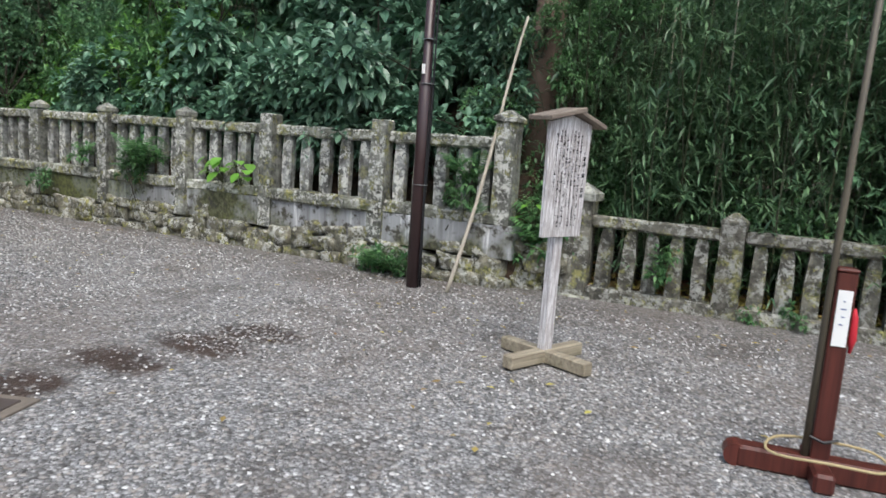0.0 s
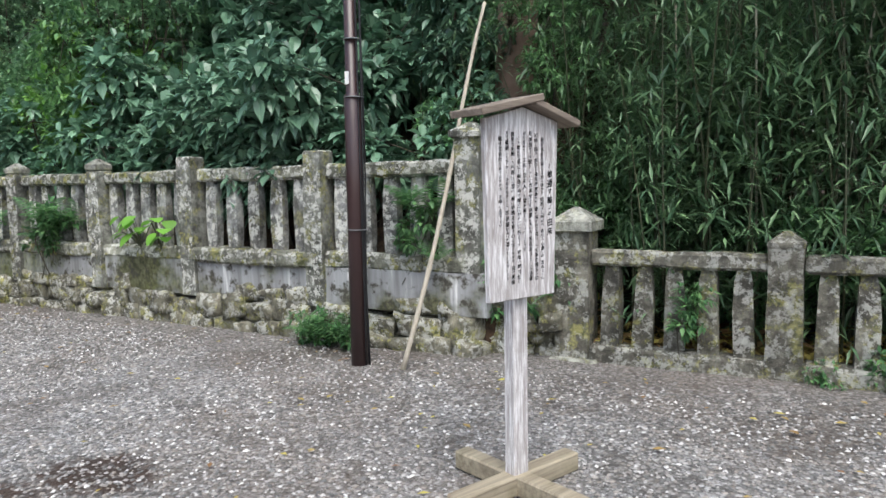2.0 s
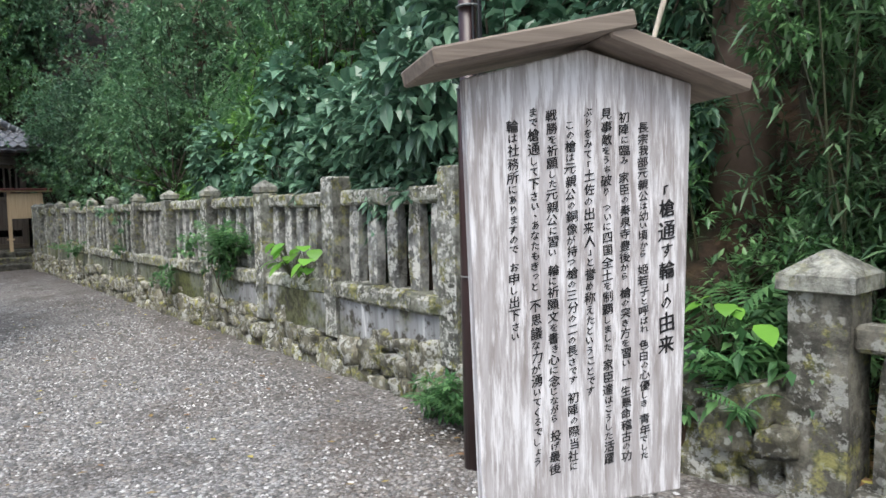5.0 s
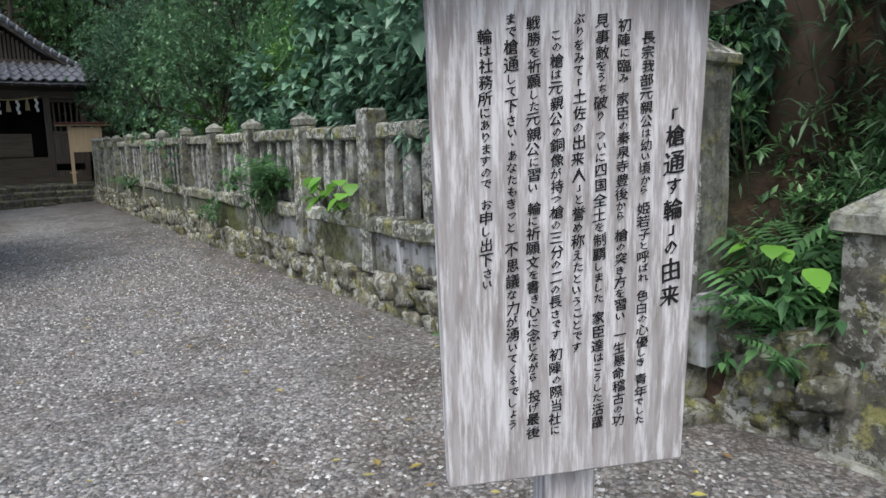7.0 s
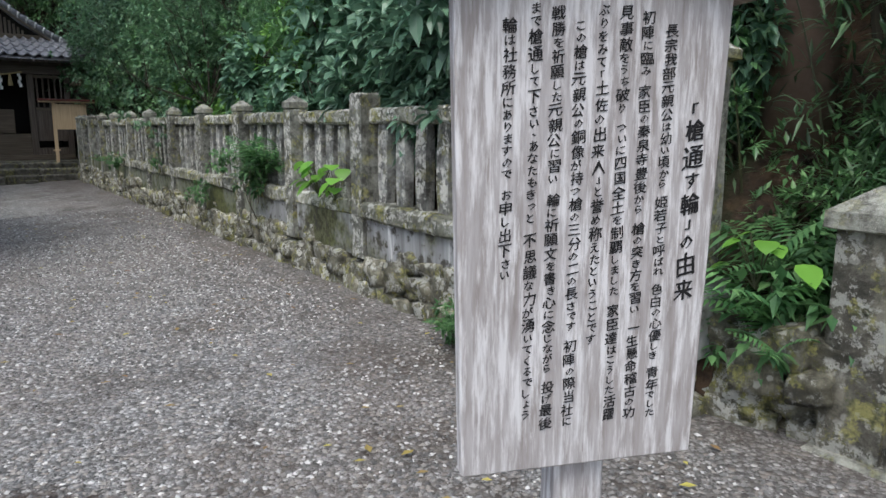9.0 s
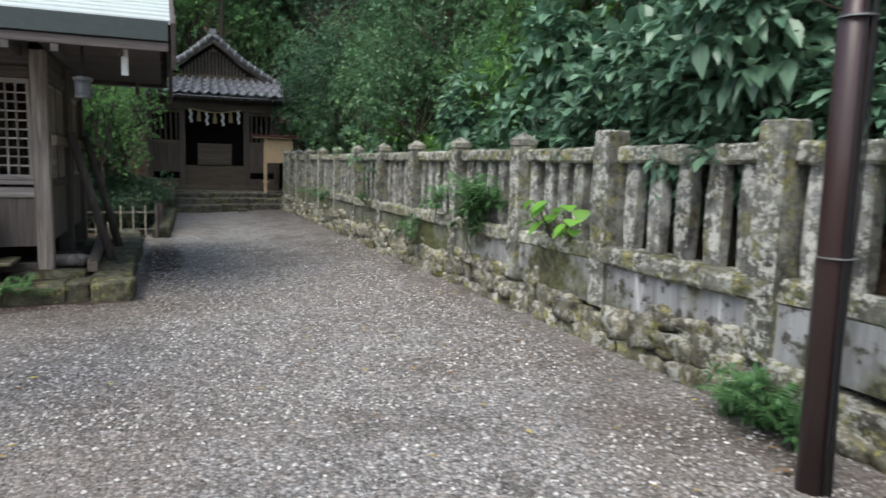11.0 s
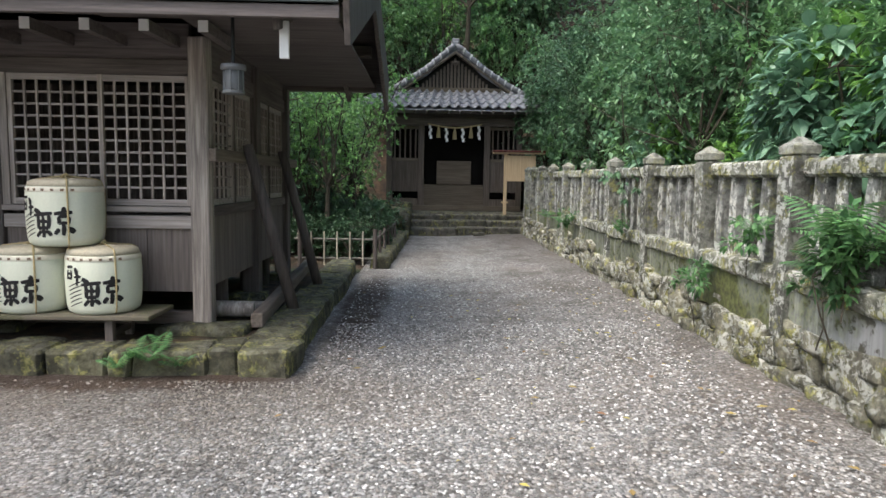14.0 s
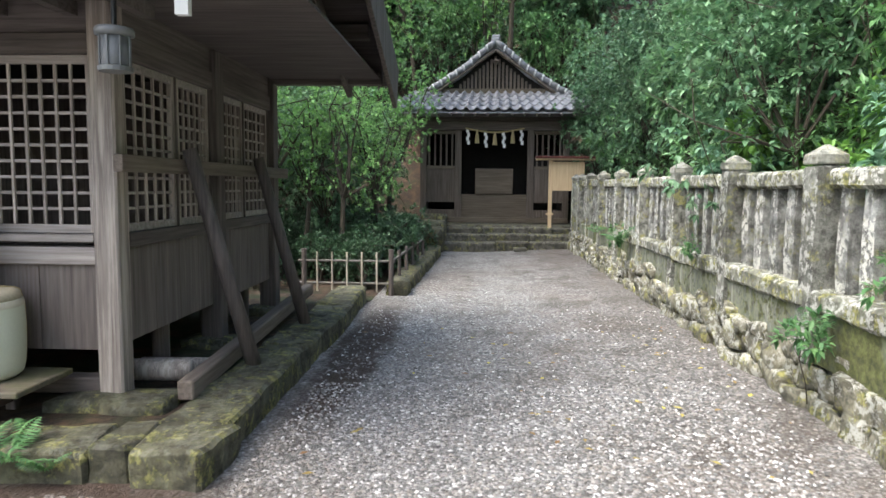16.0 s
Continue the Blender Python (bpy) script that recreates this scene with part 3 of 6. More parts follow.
def build_low_fence():
    fence = thing("low_stone_fence", "low weathered stone fence with tapered slats and a capped gate post", "fence", (0, 7.02, 0))
    bm = stack([(-1.465, -1.215, -0.125, 0.125, 0.0), (-1.465, -1.215, -0.125, 0.125, 1.04)])
    bmesh.ops.subdivide_edges(bm, edges=[e for e in bm.edges if abs(e.verts[0].co.z - e.verts[1].co.z) > 0.5], cuts=6)
    p = part("gate_post", roughen(bm, 0.01, 6), STONE_LOW, fence, "square gate post covered in lichen")
    cap = stack([(-1.48, -1.2, -0.14, 0.14, 1.04), (-1.503, -1.177, -0.163, 0.163, 1.048), (-1.503, -1.177, -0.163, 0.163, 1.115), (-1.36, -1.32, -0.02, 0.02, 1.215)])
    part("cap", roughen(cap, 0.004, 8), STONE_CAP, p, "pale pyramid-shaped cap")
    part("base_stone", roughen(box(-1.52, -1.13, -0.19, 0.17, -0.05, 0.1, 0.03), 0.012, 6), STONE_CAP, fence)
    posts = [0.07, 1.42, 2.77, 4.12, 5.47]
    for x in posts:
        bm = stack([(x - 0.11, x + 0.11, -0.11, 0.11, 0.0), (x - 0.105, x + 0.105, -0.105, 0.105, 0.95), (x - 0.11, x + 0.11, -0.11, 0.11, 0.965), (x - 0.11, x + 0.11, -0.11, 0.11, 0.985), (x - 0.02, x + 0.02, -0.02, 0.02, 1.06)])
        bmesh.ops.subdivide_edges(bm, edges=[e for e in bm.edges if abs(e.verts[0].co.z - e.verts[1].co.z) > 0.5], cuts=5)
        part("post", roughen(bm, 0.012, 6, x), STONE_LOW, fence)
    ends = [-1.215] + posts
    for i, (a, b) in enumerate(zip(ends, ends[1:])):
        x0, x1 = a + (0.11 if i else 0.0), b - 0.1
        for nm, z0, z1, d, mt in (("rail", 0.79, 0.905, 0.085, STONE_LOW), ("kerb", 0.05, 0.205, 0.12, STONE_LOW)):
            bm = box(x0, x1, -d, d, z0, z1, 0.02)
            bmesh.ops.subdivide_edges(bm, edges=[e for e in bm.edges if abs(e.verts[0].co.x - e.verts[1].co.x) > 0.4], cuts=8)
            part(nm, roughen(bm, 0.013, 5, i + z0), mt, fence)
        n = 5
        for k in range(n):
            x = x0 + (x1 - x0) * (k + 0.62) / (n + 0.24)
            bm = stack([(-0.068, 0.068, -0.05, 0.05, 0.19), (-0.064, 0.064, -0.05, 0.05, 0.5), (-0.055, 0.055, -0.048, 0.048, 0.72), (-0.04, 0.04, -0.045, 0.045, 0.8)])
            roughen(bm, 0.014, 6, i * 9 + k)
            ob = part("slat", bm, STONE_LOW, fence)
            ob.location.x = x
            ob.rotation_euler = (0, random.uniform(-0.03, 0.03), random.uniform(-0.12, 0.12))


build_low_fence()


# ---- wooden notice board ----
def build_notice():
    u = math.degrees(math.atan2(0.93, 0.37))
    b = thing("notice_board", "sun-bleached wooden notice board with brushed writing and a small gable roof", "notice board", (-0.92, 4.82, 0.0), u)
    # local x runs along the board, local -y faces the reader
    bm = bmesh.new()
    out = [(-0.213, 0.9), (0.184, 0.9), (0.209, 1.66), (-0.01, 1.712), (-0.232, 1.655)]
    front = [bm.verts.new((x, -0.062, z)) for x, z in out]
    back = [bm.verts.new((x, -0.032, z)) for x, z in out]
    bm.faces.new(front)
    bm.faces.new(back[::-1])
    for i in range(5):
        j = (i + 1) % 5
        bm.faces.new((front[j], front[i], back[i], back[j]))
    bmesh.ops.recalc_face_normals(bm, faces=bm.faces[:])
    bmesh.ops.bevel(bm, geom=bm.edges[:], offset=0.003, segments=1, affect="EDGES")
    panel = part("panel", bm, WOOD_BOARD, b, "bleached panel with columns of black writing")
    part("post", box(-0.044, 0.044, -0.031, 0.034, 0.0, 1.7, 0.005), WOOD_BOARD, b)
    part("roof_plank", beam((0.05, -0.03, 1.752), (-0.305, -0.03, 1.672), 0.2, 0.03, 0.004), WOOD_ROOF, b)
    part("roof_plank", beam((0.005, -0.03, 1.733), (0.29, -0.03, 1.65), 0.19, 0.028, 0.004), WOOD_ROOF, b)
    part("foot_timber", beam((-0.38, 0, 0.06), (0.38, 0, 0.06), 0.09, 0.09, 0.008), WOOD_FOOT, b)
    part("foot_timber", beam((0, -0.38, 0.058), (0, 0.38, 0.058), 0.09, 0.09, 0.008), WOOD_FOOT, b)
    # columns of brushed writing: place along the board, top, foot, words, size; a wide space is a pause
    columns = [
        (0.153, 1.478, 1.16, "「槍通す輪」の由来", 0.038),
        (0.104, 1.588, 0.97, "長宗我部元親公は幼い頃から　姫若子と呼ばれ　色白の心優しき　青年でした", 0.0235),
        (0.066, 1.606, 0.97, "初陣に臨み　家臣の秦泉寺豊後から　槍の突き方を習い　一生懸命稽古の功", 0.0235),
        (0.03, 1.612, 0.97, "見事敵をうち破り　ついに四国全土を制覇しました　家臣達はこうした活躍", 0.0235),
        (-0.006, 1.612, 1.1, "ぶりをみて「土佐の出来人」と誉め称えたということです", 0.0235),
        (-0.041, 1.588, 0.968, "この槍は元親公の銅像が持つ槍の三分の二の長さです　初陣の際当社に", 0.0235),
        (-0.077, 1.607, 0.966, "戦勝を祈願した元親公に習い　輪に祈願文を書き心に念じながら　投げ最後", 0.0235),
        (-0.111, 1.61, 0.985, "まで槍通して下さい、あなたもきっと　不思議な力が湧いてくるでしょう", 0.0235),
        (-0.15, 1.588, 1.21, "輪は社務所にありますので　お申し出下さい", 0.0235),
    ]
    rng = random.Random(12)
    for at, top, foot, body, size in columns:
        big_title = size > 0.03
        weight = [0.55 if ch == "　" else 0.6 if ch in "「」、" else 1.0 if ord(ch) > 0x3100 else 0.74 for ch in body]
        pitch = (top - foot) / sum(weight)
        z = top
        for ch, w in zip(body, weight):
            if ch != "　":
                V, F = [], []
                cu = bpy.data.curves.new("glyph", "FONT")
                cu.body, cu.size, cu.align_x, cu.align_y, cu.resolution_u = ch, 1.0, "CENTER", "CENTER", 1
                tmp = bpy.data.objects.new("glyph", cu)
                me = bpy.data.meshes.new_from_object(tmp)
                bpy.data.objects.remove(tmp)
                xs = [v.co.x for v in me.vertices] or [0]
                ys = [v.co.y for v in me.vertices] or [0]
                mx, my = (max(xs) + min(xs)) / 2, (max(ys) + min(ys)) / 2
                k = size * (1.0 if w == 1.0 else 0.78) * rng.uniform(0.92, 1.08)
                tall = min(k, pitch * w * 0.98)
                rise, lean_by, dx = rng.uniform(0.08, 0.2), rng.uniform(-0.06, 0.06), rng.uniform(-0.0015, 0.0015)
                thick = 0.0011 if big_title else 0.0005
                for layer, (ox, oz) in enumerate(((0, 0), (thick, thick * 0.6), (-thick, -thick * 0.6))):
                    n = len(V)
                    for v in me.vertices:
                        x, y = v.co.x - mx, v.co.y - my
                        x, y = x * 0.95 + y * lean_by, y + x * rise
                        j = noise.noise(Vector((x * 5 + z * 90, y * 5, at * 90))) * 0.035
                        V.append((at + dx + ox + (x + j) * k, -0.0628 - 0.0003 * layer, z + oz - pitch * w / 2 + (y + j) * tall))
                    F += [tuple(i + n for i in f.vertices) for f in me.polygons]
                bpy.data.meshes.remove(me)
                me = bpy.data.meshes.new("character")
                me.from_pydata(V, [], F)
                part_mesh("character", me, INK, panel)
            z -= pitch * w


build_notice()


# ---- lamp pole, leaning bamboo and painted barrier ----
def build_pole():
    p = thing("lamp_pole", "tall dark brown painted steel pole with cables strapped to it", "pole", (-2.75, 6.18, 0.05))
    part("shaft", tube([(0, 0, -0.1), (0, 0, 2.0), (0, 0, 2.02), (0, 0, 6.5)], [0.066, 0.062, 0.047, 0.044], 20), STEEL, p, "", True)
    for k, (dx, dy, r) in enumerate(((0.066, -0.02, 0.007), (0.074, 0.008, 0.009), (0.062, 0.034, 0.006))):
        pts = [(dx + 0.008 * math.sin(z * 2 + k * 2), dy + 0.006 * math.cos(z * 3 + k), z) for z in np.linspace(0.02, 6.4, 24)]
        part("cable", tube(pts, r, 6), CABLE, p, "black cable", True)
    for z in (1.03, 1.99, 2.4, 3.4):
        part("strap", tube([(0.012, 0, z - 0.003), (0.012, 0, z + 0.003)], 0.075 if z < 2 else 0.068, 18), ZINC, p, "thin metal strap")
    part("label_plate", box(-0.024, 0.008, -0.054, -0.044, 2.08, 2.17), PAINT_WHITE, p)


build_pole()
lean = thing("bamboo_pole", "long dry bamboo pole leaning against the stone end post", "bamboo pole", (0, 0, 0))
a, b_ = Vector((-2.36, 6.16, 0.07)), Vector((-2.13, 7.2, 2.85))
pts, rad = [], []
for k in range(25):
    f = k / 24
    p = a.lerp(b_, f) + Vector((0.03 * math.sin(f * 5), 0, 0.02 * math.sin(f * 3)))
    pts.append(p)
    rad.append((0.019 - 0.006 * f) * (1.14 if k % 3 == 0 else 1.0))
part("culm", tube(pts, rad, 9), BAMBOO, lean, "", True)
for k in (6, 12, 15, 18, 21):
    part("node", tube([pts[k] - Vector((0, 0, 0.006)), pts[k] + Vector((0, 0, 0.006))], rad[k] * 1.2, 9), BAMBOO, lean)


def build_stand():
    s = thing("barrier_stand", "red-brown painted timber stand with a paper notice and a red tag", "barrier stand", (0.74, 3.92, 0.0), 8)
    part("base_beam", box(-0.36, 0.75, -0.055, 0.055, 0.0, 0.11, 0.014), WOOD_RED, s)
    part("base_end", tube([(-0.36, -0.05, 0.056), (-0.36, 0.05, 0.056)], 0.057, 14), WOOD_RED, s)
    part("cross_foot", box(-0.045, 0.045, -0.2, 0.2, 0.0, 0.095, 0.014), WOOD_RED, s)
    part("post", box(-0.042, 0.042, -0.042, 0.042, 0.1, 1.0, 0.006), WOOD_RED, s)
    part("post_cap", box(-0.047, 0.047, -0.047, 0.047, 1.0, 1.02, 0.008), WOOD_RED, s)
    part("notice", box(-0.03, 0.03, -0.05, -0.043, 0.66, 0.92), PAPER, s, "white paper notice")
    for k in range(4):
        part("line_of_writing", box(-0.012 + 0.006 * (k % 2), 0.004 + 0.004 * (k % 3), -0.0525, -0.0505, 0.76 + k * 0.036, 0.765 + k * 0.036), plain("blue_print", (0.1, 0.14, 0.3)), s)
    tag = tube([(0.05, -0.03, 0.84), (0.055, -0.03, 0.8), (0.058, -0.03, 0.7), (0.055, -0.025, 0.63)], [0.006, 0.014, 0.017, 0.006], 10)
    part("red_tag", tag, RED, s, "soft red tag", True)
    part("rod", tube([(-0.062, -0.02, 0.1), (-0.058, -0.02, 1.2), (-0.02, -0.02, 3.4)], [0.017, 0.016, 0.014], 8), plain("bronze_rod", (0.1, 0.085, 0.06), 0.45), s, "thin upright rod", True)
    rope = [(0.26 * math.cos(t) + 0.02, 0.1 * math.sin(t) - 0.06, 0.132 + 0.05 * max(0, math.sin(t)) + 0.008 * math.sin(3 * t)) for t in np.linspace(0, 6.28, 28)]
    part("rope", tube(rope, 0.007, 6), STRAW, s, "loose straw rope")
    part("strap", tube([(-0.06, -0.06, 0.22), (0.0, -0.065, 0.2), (0.06, -0.06, 0.22)], 0.008, 6), CABLE, s)


build_stand()


# ---- granite and timber lantern ----
def build_lantern():
    L = thing("lantern", "granite post lantern with a timber lamp box and verdigris copper roof", "lantern", (-5.02, 2.21, 0), 7)
    L.matrix_world = pose(-5.02, 2.21, 0, 3.6, 0, 7)
    part("base_slab", roughen(box(-0.13, 0.12, -0.13, 0.12, -0.04, 0.02, 0.01), 0.006), STONE_CAP, L)
    part("stone_post", stack([(-0.08, 0.08, -0.08, 0.08, 0.0), (-0.08, 0.08, -0.08, 0.08, 1.5)]), GRANITE, L, "pale squared granite post")
    pl = part("plaque", box(0.0805, 0.092, -0.035, 0.035, 0.93, 1.2, 0.002), PLAQUE, L, "black plaque with carved white letters")
    for k in range(6):
        part("letter", box(0.0925, 0.094, -0.016 + 0.004 * (k % 2), 0.014, 0.955 + k * 0.04, 0.975 + k * 0.04), WHITE_INK, pl)
    for y in (-0.03, 0.04):
        part("bolt_hole", tube([(0.084, y, 1.31), (0.087, y, 1.31)], 0.008, 8), PLAQUE, L)
    for sx in (-1, 1):
        part("bracket", beam((sx * 0.1, -0.33, 1.575), (sx * 0.1, 0.33, 1.575), 0.06, 0.07, 0.01), WOOD_GREY_Y, L)
        part("cross_bracket", beam((-0.3, sx * 0.1, 1.525), (0.3, sx * 0.1, 1.525), 0.06, 0.075, 0.01), WOOD_GREY, L)
        for sy in (-1, 1):
            part("white_end", box(sx * 0.1 - 0.031, sx * 0.1 + 0.031, *sorted((sy * 0.331, sy * 0.337)), 1.539, 1.611), PAINT_WHITE, L)
            part("white_end", box(*sorted((sy * 0.301, sy * 0.307)), sx * 0.1 - 0.031, sx * 0.1 + 0.031, 1.487, 1.563), PAINT_WHITE, L)
    part("sill", box(-0.25, 0.25, -0.25, 0.25, 1.612, 1.66, 0.006), WOOD_GREY_Y, L)
    for sx in (-1, 1):
        for sy in (-1, 1):
            part("corner_post", box(sx * 0.2 - 0.025, sx * 0.2 + 0.025, sy * 0.2 - 0.025, sy * 0.2 + 0.025, 1.66, 2.12, 0.003), WOOD_GREY, L)
    for s in (-1, 1):
        part("pane", box(s * 0.19 - 0.003, s * 0.19 + 0.003, -0.175, 0.175, 1.66, 2.1), FROST, L, "frosted white pane")
        part("pane", box(-0.175, 0.175, s * 0.19 - 0.003, s * 0.19 + 0.003, 1.66, 2.1), FROST, L, "frosted white pane")
        for k in (-0.055, 0.055):
            part("mullion", box(s * 0.2 - 0.01, s * 0.2 + 0.01, k - 0.008, k + 0.008, 1.66, 2.1), WOOD_DARK, L)
            part("mullion", box(k - 0.008, k + 0.008, s * 0.2 - 0.01, s * 0.2 + 0.01, 1.66, 2.1), WOOD_DARK, L)
        for z in (1.66, 1.88, 1.95, 2.08):
            part("glazing_bar", box(s * 0.2 - 0.012, s * 0.2 + 0.012, -0.175, 0.175, z, z + 0.016), WOOD_DARK_Y, L)
            part("glazing_bar", box(-0.175, 0.175, s * 0.2 - 0.012, s * 0.2 + 0.012, z, z + 0.016), WOOD_DARK_X, L)
    part("top_plate", box(-0.26, 0.26, -0.26, 0.26, 2.1, 2.16, 0.006), WOOD_DARK_Y, L)
    soffit = part("soffit", box(-0.37, 0.37, -0.47, 0.47, 2.09, 2.115, 0.003), WOOD_EAVE, L, "dark board under the roof")
    roof = part("roof", stack([(-0.4, 0.4, -0.5, 0.5, 2.116), (-0.4, 0.4, -0.5, 0.5, 2.14), (-0.38, 0.38, -0.02, 0.02, 2.5)]), COPPER, L, "verdigris copper roof")
    for s in (-1, 1):
        for e in (-1, 1):
            for k in range(7):
                f = k / 7
                p = Vector((e * 0.4, s * (0.52 - 0.5 * f), 2.12 + 0.37 * f))
                q = Vector((e * 0.4, s * (0.52 - 0.5 * (f + 0.125)), 2.13 + 0.37 * (f + 0.125)))
                part("verge_roll", tube([p, q], [0.036, 0.03], 8), COPPER, roof, "", True)
                part("roll_joint", tube([q, q + (q - p) * 0.1], 0.037, 8), PLAQUE, roof)
        for x in np.linspace(-0.28, 0.28, 4):
            part("batten_roll", tube([(x, s * 0.51, 2.14), (x, s * 0.03, 2.5)], 0.014, 6), COPPER, roof)
        for x in np.linspace(-0.32, 0.32, 5):
            part("rafter", beam((x, s * 0.46, 2.075), (x, s * 0.2, 2.085), 0.03, 0.035, 0.003), WOOD_EAVE, soffit)
    part("ridge_roll", tube([(-0.43, 0, 2.52), (0.43, 0, 2.52)], 0.05, 10), COPPER, roof)


build_lantern()


# ---- side hall with lattice windows ----
def lattice(parent, x, y0, y1, z0, z1, ny, nz, along="y"):
    """A window leaf: frame, upright and level bars; x is the plane's place."""
    def b(name, a0, a1, c0, c1, d0, d1, mat):
        bm = box(d0, d1, a0, a1, c0, c1, 0.002) if along == "y" else box(a0, a1, d0, d1, c0, c1, 0.002)
        return part(name, bm, mat, parent)
    w = 0.035
    b("stile", y0, y0 + w, z0, z1, x - 0.02, x + 0.02, WOOD_GREY)
    b("stile", y1 - w, y1, z0, z1, x - 0.02, x + 0.02, WOOD_GREY)
    b("frame_rail", y0 + w, y1 - w, z0, z0 + 0.05, x - 0.019, x + 0.019, WOOD_GREY_Y)
    b("frame_rail", y0 + w, y1 - w, z1 - 0.05, z1, x - 0.019, x + 0.019, WOOD_GREY_Y)
    for k in range(1, ny):
        y = y0 + w + (y1 - y0 - 2 * w) * k / ny
        b("upright_bar", y - 0.009, y + 0.009, z0 + 0.05, z1 - 0.05, x - 0.004, x + 0.014, WOOD_GREY)
    for k in range(1, nz):
        z = z0 + 0.05 + (z1 - z0 - 0.1) * k / nz
        b("level_bar", y0 + w, y1 - w, z - 0.009, z + 0.009, x - 0.014, x + 0.006, WOOD_GREY_Y)


def build_hall():
    hall = thing("side_hall", "weathered dark timber hall with lattice windows under a pale metal roof", "building")
    FX, SY, BX = -9.0, 2.44, -12.0
    part("corner_post", box(FX - 0.06, FX + 0.08, SY - 0.09, SY + 0.06, 0.2, 2.5, 0.012), WOOD_GREY, hall, "bleached square corner post")
    part("post", box(FX - 0.09, FX + 0.07, 0.66, 0.86, 0.2, 2.5, 0.008), WOOD_DARK, hall)
    part("post", box(FX - 0.09, FX + 0.07, -2.6, -2.42, 0.2, 2.5, 0.008), WOOD_DARK, hall)
    for x in (-10.5, BX):
        part("post", box(x - 0.075, x + 0.075, SY - 0.085, SY + 0.085, 0.15, 2.5, 0.008), WOOD_DARK, hall)
    # front, right bay
    part("lintel", box(FX - 0.06, FX + 0.06, 0.86, SY - 0.09, 2.2, 2.32, 0.006), WOOD_DARK_Y, hall)
    part("upper_board", box(FX - 0.03, FX + 0.03, -2.4, SY - 0.09, 2.32, 2.6), WOOD_EAVE, hall)
    part("window_sill", box(FX - 0.06, FX + 0.075, 0.86, SY - 0.09, 1.12, 1.165, 0.005), WOOD_GREY_Y, hall)
    part("waist_rail", box(FX - 0.05, FX + 0.055, 0.86, SY - 0.09, 0.985, 1.09, 0.006), WOOD_GREY_Y, hall)
    for k in range(4):
        y0 = 0.865 + k * 0.3715
        part("panel_board", box(FX - 0.02, FX + 0.02, y0, y0 + 0.3675, 0.47, 0.985, 0.003), WOOD_PANEL, hall)
    part("bottom_rail", box(FX - 0.1, FX + 0.03, 0.7, SY - 0.09, 0.2, 0.3, 0.01), WOOD_DARK_Y, hall)
    win = part("window", box(FX - 0.05, FX + 0.05, 0.86, 0.92, 1.165, 2.2), WOOD_GREY, hall, "sliding lattice window")
    lattice(win, FX + 0.015, 0.92, 1.66, 1.17, 2.2, 7, 10)
    lattice(win, FX + 0.0, 1.62, SY - 0.1, 1.17, 2.2, 7, 10)
    # front, darker left bay: its deep shade is put into the panel tone
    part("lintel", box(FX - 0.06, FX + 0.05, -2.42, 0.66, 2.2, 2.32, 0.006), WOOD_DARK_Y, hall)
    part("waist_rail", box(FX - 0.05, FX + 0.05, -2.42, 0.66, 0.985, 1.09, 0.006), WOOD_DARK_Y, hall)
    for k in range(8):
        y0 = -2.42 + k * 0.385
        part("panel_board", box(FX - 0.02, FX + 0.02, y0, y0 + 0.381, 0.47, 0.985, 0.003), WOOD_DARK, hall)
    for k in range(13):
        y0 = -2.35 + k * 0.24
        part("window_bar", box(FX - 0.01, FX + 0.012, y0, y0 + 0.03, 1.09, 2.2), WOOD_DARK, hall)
    # side towards the path
    for x0, x1 in ((-9.82, -9.1), (-10.42, -9.84), (-11.2, -10.6), (-11.92, -11.22)):
        w = part("side_window", box(x0, x0 + 0.02, SY - 0.03, SY + 0.03, 1.17, 2.2), WOOD_DARK, hall, "dark lattice window")
        lattice(w, SY, x0 + 0.02, x1, 1.17, 2.2, 5, 10, "x")
    part("side_rail", box(BX, FX - 0.08, SY - 0.05, SY + 0.05, 1.08, 1.17, 0.005), WOOD_DARK_X, hall)
    part("side_lintel", box(BX, FX - 0.08, SY - 0.05, SY + 0.05, 2.2, 2.34, 0.005), WOOD_DARK_X, hall)
    part("side_upper", box(BX, FX - 0.08, SY - 0.03, SY + 0.03, 2.34, 3.0), WOOD_DARK_X, hall)
    part("brace_rail", box(BX - 0.2, FX + 0.17, SY + 0.092, SY + 0.15, 1.53, 1.63, 0.005), WOOD_GREY_X, hall, "long rail nailed across the posts")
    for k in range(8):
        x1 = FX - 0.1 - k * 0.362
        part("side_panel", box(x1 - 0.358, x1, SY - 0.02, SY + 0.02, 0.5, 1.08, 0.003), WOOD_PANEL, hall)
    for k in range(3):
        x1 = FX - 0.75 - k * 0.85
        part("floor_post", tube([(x1, SY - 0.1, 0.15), (x1, SY - 0.1, 0.55)], 0.06, 10), WOOD_DARK, hall)
    # near-black floor and ceiling put the hall's inner shade into their colour
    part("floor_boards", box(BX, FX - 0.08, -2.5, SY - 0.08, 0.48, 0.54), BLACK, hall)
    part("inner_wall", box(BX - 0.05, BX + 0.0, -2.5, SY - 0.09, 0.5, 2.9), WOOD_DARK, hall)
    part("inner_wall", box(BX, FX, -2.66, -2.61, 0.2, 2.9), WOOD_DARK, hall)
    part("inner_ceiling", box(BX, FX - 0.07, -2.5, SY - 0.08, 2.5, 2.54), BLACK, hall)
    # roof: level ridge across the front, verge towards the path
    ex0, ex1, rx, ze, zr, y0, y1 = -7.86, -12.3, -10.1, 2.45, 3.22, -4.2, 3.67
